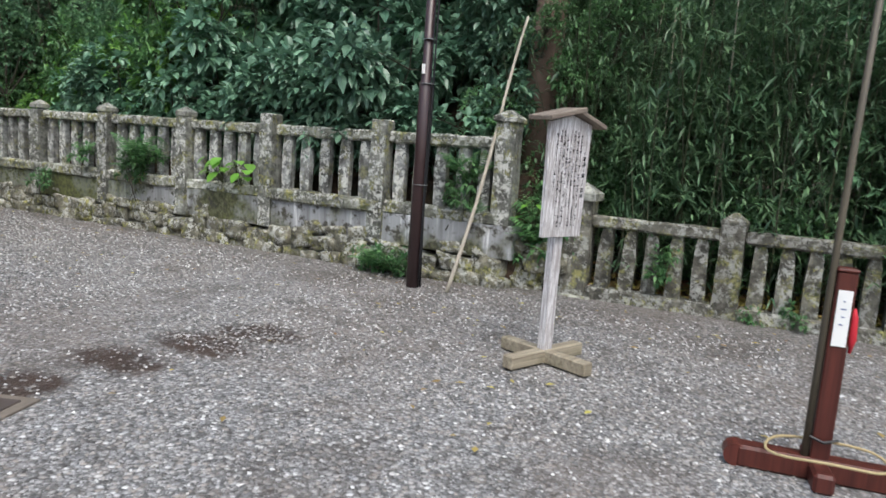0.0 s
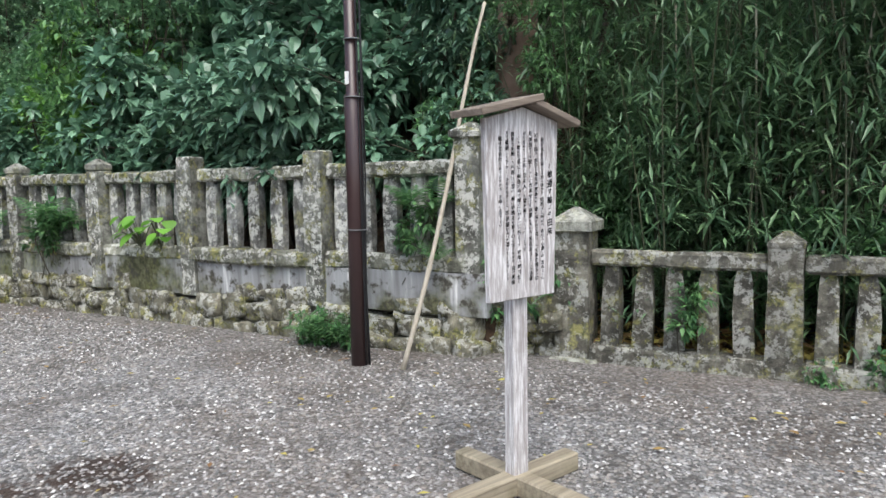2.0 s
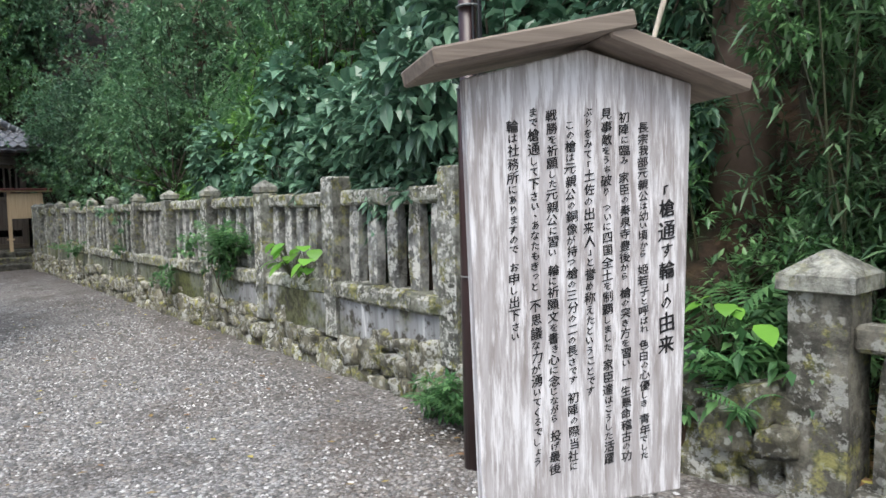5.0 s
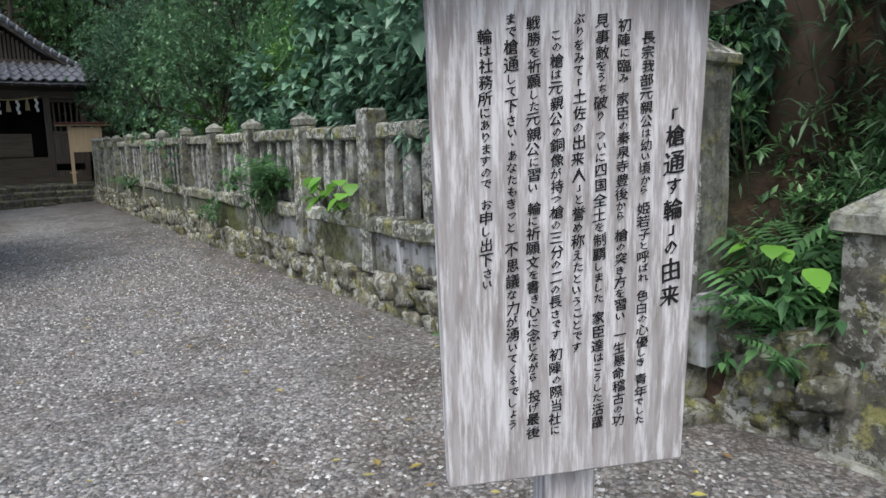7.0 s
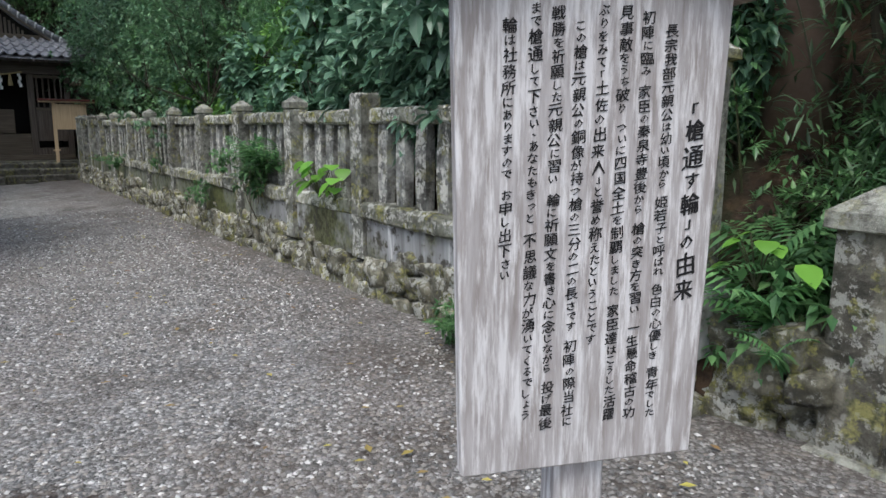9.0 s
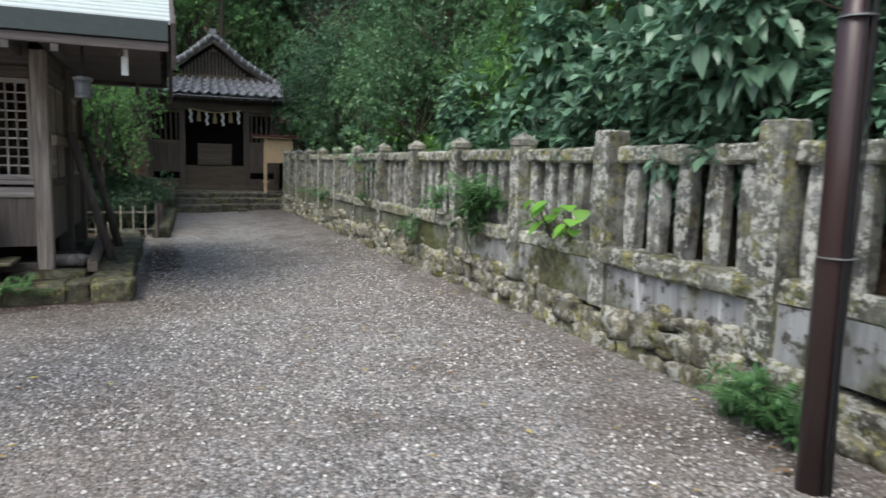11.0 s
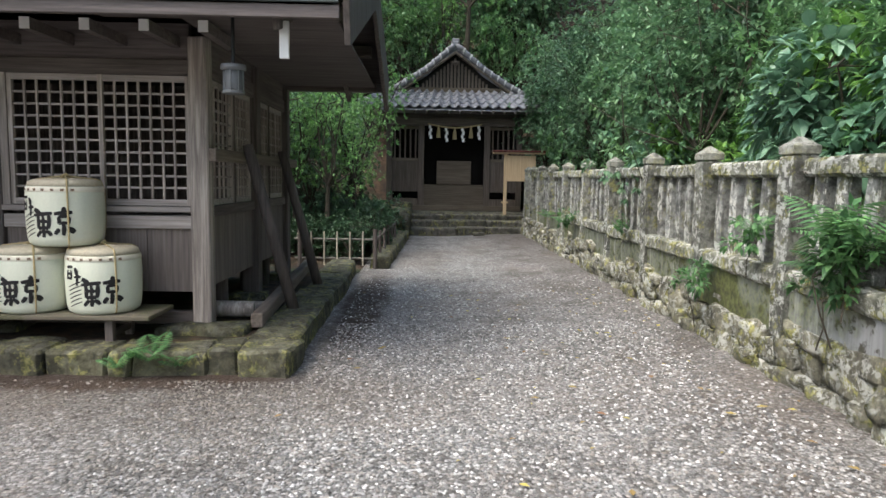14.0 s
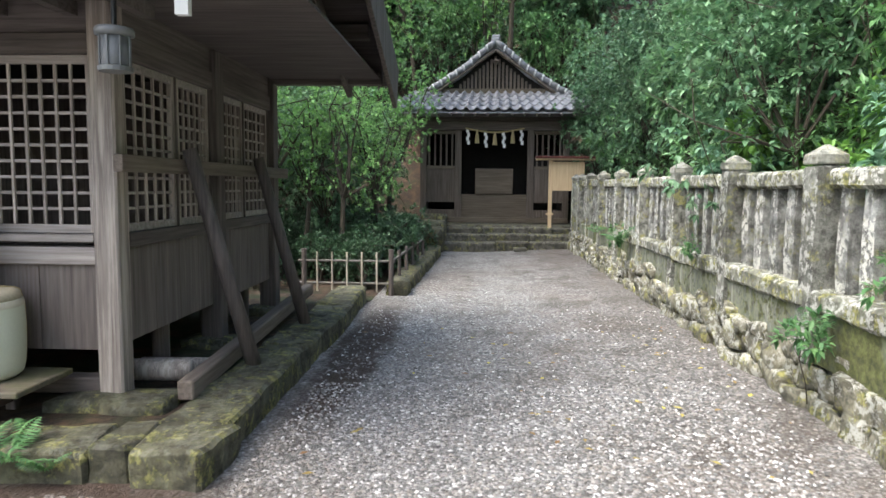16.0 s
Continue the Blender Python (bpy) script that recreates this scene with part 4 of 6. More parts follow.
    def slope(xe, name, mat, z_off, th, inset=0.0, yo=0.0):
        bm = bmesh.new()
        vs = []
        for dz in (0, th):
            for y in (y0 - yo, y1 + yo):
                vs += [bm.verts.new((xe, y, ze + z_off + dz)), bm.verts.new((rx, y, zr + z_off + dz))]
        for f in ((0, 1, 3, 2), (4, 6, 7, 5), (0, 4, 5, 1), (2, 3, 7, 6), (0, 2, 6, 4), (1, 5, 7, 3)):
            bm.faces.new([vs[i] for i in f])
        bmesh.ops.recalc_face_normals(bm, faces=bm.faces[:])
        return part(name, bm, mat, hall)
    for xe in (ex0, ex1):
        slope(xe, "roof_boarding", WOOD_EAVE, 0.05, 0.04)
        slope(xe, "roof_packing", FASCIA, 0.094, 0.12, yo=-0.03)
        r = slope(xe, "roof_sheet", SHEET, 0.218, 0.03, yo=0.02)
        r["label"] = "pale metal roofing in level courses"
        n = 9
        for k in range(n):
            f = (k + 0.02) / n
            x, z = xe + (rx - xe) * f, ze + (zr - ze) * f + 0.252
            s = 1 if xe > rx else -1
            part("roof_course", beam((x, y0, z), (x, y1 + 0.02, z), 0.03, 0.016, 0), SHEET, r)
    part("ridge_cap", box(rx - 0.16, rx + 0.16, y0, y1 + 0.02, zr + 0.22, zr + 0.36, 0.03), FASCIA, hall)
    part("eave_board", box(ex0 - 0.05, ex0 + 0.0, y0, y1, ze - 0.03, ze + 0.09, 0.004), WOOD_EAVE, hall)
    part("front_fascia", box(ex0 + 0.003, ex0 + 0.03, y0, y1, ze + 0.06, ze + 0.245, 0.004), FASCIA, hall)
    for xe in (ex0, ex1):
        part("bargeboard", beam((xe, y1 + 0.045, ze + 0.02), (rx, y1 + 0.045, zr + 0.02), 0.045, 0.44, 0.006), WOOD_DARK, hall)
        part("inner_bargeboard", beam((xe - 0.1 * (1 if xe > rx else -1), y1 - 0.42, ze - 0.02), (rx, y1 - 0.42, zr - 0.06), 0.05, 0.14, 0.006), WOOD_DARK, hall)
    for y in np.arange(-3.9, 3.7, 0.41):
        part("rafter", beam((ex0 - 0.5, y, ze + 0.14), (FX - 0.3, y, ze + 0.32), 0.07, 0.085, 0.004), WOOD_EAVE, hall)
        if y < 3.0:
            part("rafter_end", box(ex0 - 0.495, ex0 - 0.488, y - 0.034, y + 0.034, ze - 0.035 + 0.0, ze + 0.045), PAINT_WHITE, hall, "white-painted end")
            part("purlin_stub", box(ex0 - 1.2, ex0 - 0.496, y - 0.032, y + 0.032, ze - 0.035, ze + 0.045), WOOD_EAVE, hall)
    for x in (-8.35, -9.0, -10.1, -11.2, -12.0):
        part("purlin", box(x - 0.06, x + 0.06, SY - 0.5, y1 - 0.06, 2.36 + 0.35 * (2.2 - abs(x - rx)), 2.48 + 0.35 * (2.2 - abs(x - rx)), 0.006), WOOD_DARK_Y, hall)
    part("side_eave_boarding", box(-12.25, -7.9, SY + 0.05, y1 - 0.08, 2.52, 2.54), WOOD_EAVE, hall)
    # two raking props on the side
    for xa in (-9.78, -11.25):
        part("prop", tube([(xa, 3.0, 0.18), (xa + 0.12, SY + 0.18, 1.7)], [0.055, 0.048], 10), WOOD_DARK, hall, "round raking prop", True)
    part("hanging_strip", box(-8.1, -8.06, 3.25, 3.31, 2.2, 2.44), PAPER, hall, "torn white paper strip")


build_hall()

LAMP_METAL = plain("dull_lamp_metal", (0.16, 0.165, 0.17), 0.5, 0.2, 0.3, 20)
lamp = thing("eave_lamp", "small grey metal lamp hanging under the eave", "lamp", (-8.19, 2.91, -0.125))
part("shade", lathe([(0.07, 2.255), (0.1, 2.262), (0.102, 2.285), (0.095, 2.296), (0.03, 2.305)], 18), LAMP_METAL, lamp, "", True)
part("glass", lathe([(0.07, 2.12), (0.076, 2.13), (0.076, 2.262)], 18), plain("dusty_lamp_glass", (0.13, 0.135, 0.14), 0.4), lamp, "", True)
part("rim", lathe([(0.088, 2.1), (0.09, 2.12), (0.07, 2.125)], 18), LAMP_METAL, lamp)
for k in range(8):
    part("guard_bar", tube([(0.081 * math.cos(k * 0.785), 0.081 * math.sin(k * 0.785), z) for z in (2.11, 2.27)], 0.005, 5), LAMP_METAL, lamp)
part("stem", tube([(0, 0, 2.3), (0, 0, 2.66)], 0.015, 8), CABLE, lamp)
lamp.scale = (0.85, 0.85, 1.0)


# ---- plinth and loose timbers ----
def build_plinth():
    pl = thing("hall_plinth", "mossy stone plinth edged with large blocks", "plinth", kind="structure")
    part("earth", box(-13.2, -8.3, -3.2, 3.05, -0.05, 0.15), SOIL, pl)
    rng = random.Random(9)
    y = 3.3
    k = 0
    while y > -3:
        w = 0.4 if k == 0 else rng.uniform(0.16, 0.56)
        me = block_mesh("block", 40 + k, STONE_MOSS, w * 0.98, 0.4 if k else 0.46, 0.27 if k == 0 else rng.uniform(0.22, 0.27))
        ob = part_mesh("block", me, STONE_MOSS, pl)
        ob.location = (-8.38 + rng.uniform(-0.03, 0.03), y - w / 2, 0.05 if k else 0.06)
        ob.rotation_euler = (0, 0, math.pi / 2 + rng.uniform(-0.06, 0.06))
        y -= w
        k += 1
    x = -8.55
    while x > -13.3:
        w = rng.uniform(0.45, 0.95)
        me = block_mesh("block", 90 + k, STONE_MOSS, w * 0.985, 0.4, 0.28)
        ob = part_mesh("block", me, STONE_MOSS, pl)
        ob.location = (x - w / 2, 3.08 - 0.03 * (-8.5 - x) * 0.4 + rng.uniform(-0.03, 0.03), 0.05)
        ob.rotation_euler = (0, 0, rng.uniform(-0.05, 0.05))
        x -= w
        k += 1
    for j, (px, py) in enumerate(((-8.95, 2.3), (-8.95, 2.62), (-10.5, 2.4), (-11.9, 2.4), (-9.0, 0.76), (-9.0, -2.5))):
        me = stone_mesh("foot_stone", 140 + j, STONE_MOSS, 0.36, 0.4, 0.24, 0.08)
        ob = part_mesh("foot_stone", me, STONE_MOSS, pl)
        ob.location = (px, py, 0.1)


build_plinth()
plank = thing("timber_beam", "long weathered beam lying on the mossy plinth", "timber")
part("beam", beam((-8.95, 2.86, 0.24), (-12.6, 2.7, 0.3), 0.1, 0.12, 0.01), WOOD_GREY_X, plank)
log = thing("log", "short grey log end lying under the hall", "log")
part("log", tube([(-9.25, 2.3, 0.28), (-9.3, 2.75, 0.27)], 0.07, 12), WOOD_GREY, log, "", True)
log = thing("log", "short grey log end lying under the hall", "log")
part("log", tube([(-9.45, 2.35, 0.26), (-9.5, 2.85, 0.25)], 0.05, 12), WOOD_GREY, log, "", True)


# ---- bench and straw-wrapped barrels ----
bench = thing("bench", "low mossy plank bench on thin legs before the hall", "bench")
part("seat", box(-8.92, -8.42, 0.6, 2.2, 0.34, 0.375, 0.006), wood_material("mossy_bench_plank", (0.16, 0.14, 0.105), (0.08, 0.068, 0.05), 1, 0.5, moss=0.6), bench)
for x in (-8.84, -8.5):
    for y in (0.84, 1.88):
        part("leg", box(x - 0.03, x + 0.03, y - 0.03, y + 0.03, 0.1, 0.34, 0.004), WOOD_DARK, bench)
part("stretcher", box(-8.84, -8.5, 1.86, 1.9, 0.2, 0.24), WOOD_DARK_X, bench)


def build_barrel():
    b = thing("sake_barrel", "straw-wrapped white sake barrel with bold black brush lettering", "barrel", (-8.68, 1.225, 0.376), -4, "barrels on the bench")
    prof = [(0.235, 0.0), (0.262, 0.02), (0.272, 0.06), (0.28, 0.16), (0.283, 0.28), (0.278, 0.4), (0.268, 0.44), (0.258, 0.475), (0.225, 0.49), (0.1, 0.5), (0.02, 0.505)]
    part("body", lathe(prof[:7], 36), STRAW_WHITE, b, "", True)
    part("top", lathe([(0.269, 0.4402)] + prof[7:], 36), STRAW_TOP, b, "straw matting top", True)
    part("top_band", lathe([(0.2795, 0.4), (0.2815, 0.402), (0.275, 0.433), (0.273, 0.435)], 36), plain("cream_band", (0.7, 0.66, 0.55), 0.7), b, "cream band with brown print", True)
    for k in range(7):
        t = -0.75 + k * 0.25
        r = 0.2815
        part("band_print", box(r * 0.992, r * 1.0, -0.012, 0.012, 0.407, 0.425), BROWN_INK, b).rotation_euler = (0, 0, t)
    for t in (0.62, -1.5, 2.3):
        pts = [(math.cos(t) * r * 1.012, math.sin(t) * r * 1.012, z) for r, z in prof[:9]] + [(0.02 * math.cos(t), 0.02 * math.sin(t), 0.515)]
        part("rope", tube(pts, 0.007, 6), STRAW, b, "straw binding rope")
    part("knot", tube([(-0.05, 0, 0.512), (0, 0.01, 0.52), (0.05, 0, 0.512)], [0.012, 0.02, 0.012], 8), STRAW, b)

    def stroke(points, w):
        """One brush stroke wrapped round the barrel: points are (angle, height)."""
        bm = bmesh.new()
        row = []
        n = len(points)
        for i, (t, z) in enumerate(points):
            t0, z0 = points[max(i - 1, 0)]
            t1, z1 = points[min(i + 1, n - 1)]
            d = Vector(((t1 - t0) * 0.283, z1 - z0))
            d.normalize()
            nx, nz = -d.y, d.x
            ww = w * (0.75 + 0.5 * math.sin(math.pi * (i + 0.4) / n))
            pair = []
            for s in (-1, 1):
                a, zz = t + s * nx * ww / 0.283, z + s * nz * ww
                rr = np.interp(zz, [p[1] for p in prof], [p[0] for p in prof]) + 0.003
                pair.append(bm.verts.new((rr * math.cos(a), rr * math.sin(a), zz)))
            row.append(pair)
        for p, q in zip(row, row[1:]):
            bm.faces.new((p[0], p[1], q[1], q[0]))
        part("brush_stroke", bm, INK, b)

    def seg(t0, z0, t1, z1, w=0.008, bend=0.0):
        t0, t1 = t0 * 1.22 + 0.02, t1 * 1.22 + 0.02
        stroke([(t0 + (t1 - t0) * f + bend * math.sin(math.pi * f) * 0.5, z0 + (z1 - z0) * f + bend * math.sin(math.pi * f) * 0.1) for f in np.linspace(0, 1, 6)], w)

    # large mark and small mark of bold strokes, with a fan of thin curved lines
    for t0, z0, t1, z1, w in (
        (-0.28, 0.29, -0.12, 0.245, 0.011), (-0.3, 0.245, 0.12, 0.262, 0.008), (-0.2, 0.245, -0.2, 0.15, 0.009), (0.05, 0.25, 0.03, 0.15, 0.009), (-0.2, 0.2, 0.03, 0.2, 0.007), (-0.2, 0.15, 0.03, 0.155, 0.008), (-0.085, 0.25, -0.085, 0.15, 0.007),
        (-0.08, 0.15, -0.09, 0.085, 0.009), (-0.14, 0.135, -0.26, 0.09, 0.008), (-0.03, 0.135, 0.09, 0.1, 0.009), (-0.2, 0.12, 0.03, 0.125, 0.006),
        (0.32, 0.3, 0.36, 0.275, 0.01), (0.16, 0.258, 0.52, 0.268, 0.009), (0.24, 0.235, 0.25, 0.185, 0.008), (0.44, 0.235, 0.43, 0.185, 0.008), (0.24, 0.235, 0.44, 0.238, 0.007), (0.25, 0.187, 0.43, 0.19, 0.007), (0.34, 0.185, 0.33, 0.1, 0.009), (0.25, 0.15, 0.16, 0.11, 0.009), (0.42, 0.15, 0.56, 0.12, 0.012),
        (-0.72, 0.37, -0.52, 0.375, 0.006), (-0.7, 0.35, -0.7, 0.28, 0.007), (-0.58, 0.35, -0.57, 0.28, 0.006), (-0.7, 0.32, -0.57, 0.322, 0.005), (-0.7, 0.285, -0.57, 0.288, 0.005), (-0.46, 0.37, -0.42, 0.32, 0.008), (-0.48, 0.3, -0.3, 0.305, 0.006), (-0.4, 0.35, -0.41, 0.24, 0.007), (-0.47, 0.34, -0.36, 0.345, 0.005),
    ):
        seg(t0 + 0.06, z0 - 0.015, t1 + 0.06, z1 - 0.015, w * 1.45, 0.03)
    for k in range(6):
        seg(-0.6, 0.06 + 0.03 * k, -0.24, 0.105 + 0.03 * k, 0.0034, 0.05)
    b.scale = (0.955, 0.955, 1.0)
    return b


bar = build_barrel()
copy_thing(bar, pose(-8.68, 1.765, 0.376, 0, 0, 6))
copy_thing(bar, pose(-8.68, 1.495, 0.882, 0, 0, -6))


# ---- offering stall at the dark left ----
def build_stall():
    s = thing("offering_stall", "dark timber offering stall with a straw rope and paper streamers", "stall", (-8.25, 0.02, 0))
    part("box", box(-0.35, 0.3, -1.4, 0.42, 0.3, 0.92, 0.01), WOOD_PANEL, s)
    for y in (-1.3, 0.32):
        for x in (-0.28, 0.22):
            part("leg", box(x - 0.04, x + 0.04, y - 0.05, y + 0.05, 0.0, 0.3), WOOD_DARK, s)
    for y in (-1.36, 0.36):
        part("post", box(0.2, 0.28, y - 0.04, y + 0.04, 0.92, 1.66, 0.004), WOOD_GREY, s)
    # near-black back puts the stall's deep shade into its colour
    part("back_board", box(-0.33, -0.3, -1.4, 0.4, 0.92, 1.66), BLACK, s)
    part("roof", stack([(-0.5, 0.55, -1.6, 0.62, 1.64), (-0.5, 0.55, -1.6, 0.62, 1.68), (-0.45, -0.3, -1.5, 0.52, 1.86)]), WOOD_DARK_Y, s)
    rope = [(0.3, -1.3 + 1.62 * f, 1.56 - 0.22 * math.sin(math.pi * f)) for f in np.linspace(0, 1, 14)]
    part("rope", tube(rope, 0.014, 7), STRAW, s, "sagging straw rope")
    for f in (0.25, 0.5, 0.75, 0.9):
        y, z = -1.3 + 1.62 * f, 1.56 - 0.22 * math.sin(math.pi * f)
        bm = bmesh.new()
        for k in range(4):
            box(0.3, 0.304, y - 0.03 + 0.016 * (k % 2), y + 0.012 + 0.016 * (k % 2), z - 0.07 * (k + 1), z - 0.07 * k, 0, bm)
        part("paper_streamer", bm, PAPER, s, "white zigzag paper streamer")
    part("notice", box(0.302, 0.306, -0.35, 0.1, 0.4, 0.8), PAPER, s, "white paper notice with writing")
    for k in range(4):
        part("line_of_writing", box(0.307, 0.309, -0.28 + k * 0.1, -0.265 + k * 0.1, 0.46 + 0.03 * (k % 2), 0.75), INK, s)


build_stall()


# ---- small shrine at the end of the path ----
def build_steps():
    st = thing("stone_steps", "worn dark stone steps up to the small shrine", "steps", kind="structure")
    rng = random.Random(2)
    for i, (x, z0, z1) in enumerate(((-20.4, 0.0, 0.22), (-20.75, 0.1, 0.37), (-21.1, 0.25, 0.51))):
        y = 3.75
        while y < 6.85:
            w = min(rng.uniform(0.7, 1.3), 6.95 - y)
            bm = box(x - 0.5, x + rng.uniform(-0.03, 0.03), y + 0.006, y + w - 0.006, z0 - 0.03, z1 + rng.uniform(-0.015, 0.015), 0.03)
            bmesh.ops.subdivide_edges(bm, edges=[e for e in bm.edges if e.calc_length() > 0.3], cuts=4)
            part("slab", roughen(bm, 0.02, 4, x + y), STONE_STEP, st)
            y += w
    part("platform", box(-28.5, -21.5, 1.6, 8.0, -0.1, 0.53, 0.02), STONE_STEP, st)
    me = stone_mesh("loose_stone", 7, STONE_STEP, 0.4, 0.3, 0.12, 0.1)
    ob = part_mesh("loose_stone", me, STONE_STEP, st)
    ob.location = (-20.25, 5.55, 0.05)
    for k in range(9):
        me = stone_mesh("side_stone", 200 + k, STONE_MOSS, 0.8, 0.6, 0.55, 0.12)
        ob = part_mesh("side_stone", me, STONE_MOSS, st)
        ob.location = (-20.3 - (k // 3) * 0.7, 3.55 - (k % 3) * 0.75, 0.26 + 0.12 * (k // 3))


build_steps()


def tile_slope(parent, p0, p1, q0, q1, cols, rows, proud=0.05):
    """Curved tiles on a slope: p0-p1 is the eave, q0-q1 the top edge."""
    p0, p1, q0, q1 = map(Vector, (p0, p1, q0, q1))
    n = (p1 - p0).cross(q0 - p0).normalized()
    if n.z < 0:
        n = -n
    for c in range(cols):
        a0, a1 = c / cols, (c + 1) / cols
        for r in range(rows):
            b0, b1 = r / rows, (r + 1.12) / rows
            bm = bmesh.new()
            grid = []
            for bb, lift in ((b0, 0.035), (b0 + 0.02, 0.045), (b1, 0.0)):
                row = []
                for k in range(9):
                    aa = a0 + (a1 - a0) * k / 8
                    wave = proud * (math.sin(math.pi * min(1, k / 4)) if k <= 4 else -0.35 * math.sin(math.pi * (k - 4) / 4))
                    e = p0.lerp(p1, aa)
                    t = q0.lerp(q1, aa)
                    row.append(bm.verts.new(e.lerp(t, min(bb, 1.0)) + n * (wave + lift * (1 if bb < b1 else 1) + 0.02)))
                grid.append(row)
            low = [bm.verts.new(v.co - n * 0.03) for v in grid[0]]
            for g0, g1 in [(low, grid[0])] + list(zip(grid, grid[1:])):
                for k in range(8):
                    bm.faces.new((g0[k], g0[k + 1], g1[k + 1], g1[k]))
            part("tile", bm, TILE, parent, "", True)


def build_shrine():
    s = thing("small_shrine", "small timber shrine with a grey tiled gable roof", "shrine")
    FX, CY = -22.85, 5.02
    zf = 0.53
    part("sill_beam", box(FX - 0.15, FX + 0.12, CY - 1.9, CY + 1.9, zf, zf + 0.14, 0.01), WOOD_SHRINE, s)
    for y, w in ((CY - 1.83, 0.16), (CY - 0.93, 0.17), (CY + 0.93, 0.17), (CY + 1.83, 0.16)):
        part("pillar", box(FX - w / 2, FX + w / 2, y - w / 2, y + w / 2, zf + 0.1, 3.1, 0.008), WOOD_SHRINE_Z, s)
    part("head_beam", box(FX - 0.1, FX + 0.1, CY - 2.1, CY + 2.1, 2.9, 3.12, 0.01), WOOD_DARK_Y, s)
    part("wall_plate", box(FX - 0.06, FX + 0.06, CY - 2.1, CY + 2.1, 3.12, 3.5, 0.01), WOOD_DARK_Y, s)
    part("front_board", box(FX - 0.04, FX + 0.05, CY - 0.845, CY + 0.845, zf + 0.14, 1.26, 0.006), WOOD_SHRINE, s)
    part("offering_box", box(FX - 0.1, FX + 0.09, 4.53, 5.5, 1.262, 1.92, 0.01), WOOD_SHRINE, s)
    for k in range(4):
        part("box_board", box(FX + 0.09, FX + 0.1, 4.56, 5.47, 1.29 + k * 0.155, 1.435 + k * 0.155), WOOD_SHRINE, s)
    for sgn in (-1, 1):
        y0, y1 = sorted((CY + sgn * 1.015, CY + sgn * 1.75))
        part("side_panel", box(FX - 0.03, FX + 0.03, y0, y1, 1.05, 1.9, 0.005), WOOD_SHRINE_Z, s)
        part("panel_rail", box(FX - 0.04, FX + 0.05, y0, y1, 1.9, 1.99, 0.005), WOOD_SHRINE, s)
        part("panel_rail", box(FX - 0.04, FX + 0.05, y0, y1, 2.8, 2.88, 0.005), WOOD_SHRINE, s)
        part("low_panel", box(FX - 0.03, FX + 0.03, y0, y1, zf + 0.14, 0.86, 0.005), WOOD_SHRINE_Z, s)
        for k in range(5):
            y = y0 + (y1 - y0) * (k + 0.5) / 5
            part("window_bar", box(FX - 0.02, FX + 0.025, y - 0.022, y + 0.022, 1.99, 2.8), WOOD_SHRINE_Z, s)
    part("side_wall", box(-26.5, FX - 0.1, CY - 1.9, CY - 1.8, zf, 3.3), WOOD_DARK, s)
    part("side_wall", box(-26.5, FX - 0.1, CY + 1.8, CY + 1.9, zf, 3.3), WOOD_DARK, s)
    part("back_wall", box(-26.55, -26.45, CY - 1.9, CY + 1.9, zf, 3.3), WOOD_DARK, s)
    # near-black ceiling and an added screen paint the shrine's inner shade
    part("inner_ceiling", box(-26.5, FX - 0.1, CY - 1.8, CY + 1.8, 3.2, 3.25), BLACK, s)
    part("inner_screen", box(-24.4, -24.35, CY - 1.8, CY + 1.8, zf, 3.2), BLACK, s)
    rope = [(FX + 0.14, CY - 0.75 + 1.5 * f, 2.94 - 0.1 * math.sin(math.pi * f)) for f in np.linspace(0, 1, 12)]
    part("rope", tube(rope, 0.022, 7), STRAW, s, "straw rope")
    for k in range(7):
        f = (k + 0.3) / 6.6
        y, z = CY - 0.75 + 1.5 * f, 2.94 - 0.1 * math.sin(math.pi * f)
        bm = bmesh.new()
        if k % 2 == 0:
            for j in range(4):
                box(FX + 0.14, FX + 0.145, y - 0.05 + 0.03 * (j % 2), y + 0.02 + 0.03 * (j % 2), z - 0.1 * (j + 1), z - 0.1 * j, 0, bm)
            part("paper_streamer", bm, PAPER, s, "white zigzag paper streamer")
        else:
            tube([(FX + 0.14, y, z), (FX + 0.14, y, z - 0.15), (FX + 0.14, y, z - 0.32)], [0.02, 0.05, 0.065], 8, bm)
            part("straw_tassel", bm, STRAW, s)
    # roof
    ew, ez, rz_ = 2.72, 3.46, 5.1
    for sgn in (-1, 1):
        prof = [(0.0, rz_), (0.8, 4.42), (1.6, 3.92), (2.2, 3.62), (ew, ez)]
        bm = bmesh.new()
        grid = []
        for x in (-22.95, -27.2):
            grid.append([[bm.verts.new((x, CY + sgn * d, z + o)) for d, z in prof] for o in (0.0, -0.1)])
        for k in range(4):
            bm.faces.new((grid[0][0][k], grid[0][0][k + 1], grid[1][0][k + 1], grid[1][0][k]))
            bm.faces.new((grid[0][1][k], grid[0][1][k + 1], grid[1][1][k + 1], grid[1][1][k]))
            bm.faces.new((grid[0][0][k], grid[0][0][k + 1], grid[0][1][k + 1], grid[0][1][k]))
        bm.faces.new((grid[0][0][4], grid[1][0][4], grid[1][1][4], grid[0][1][4]))
        bmesh.ops.recalc_face_normals(bm, faces=bm.faces[:])
        sl = part("roof_slope", bm, TILE, s, "", True)
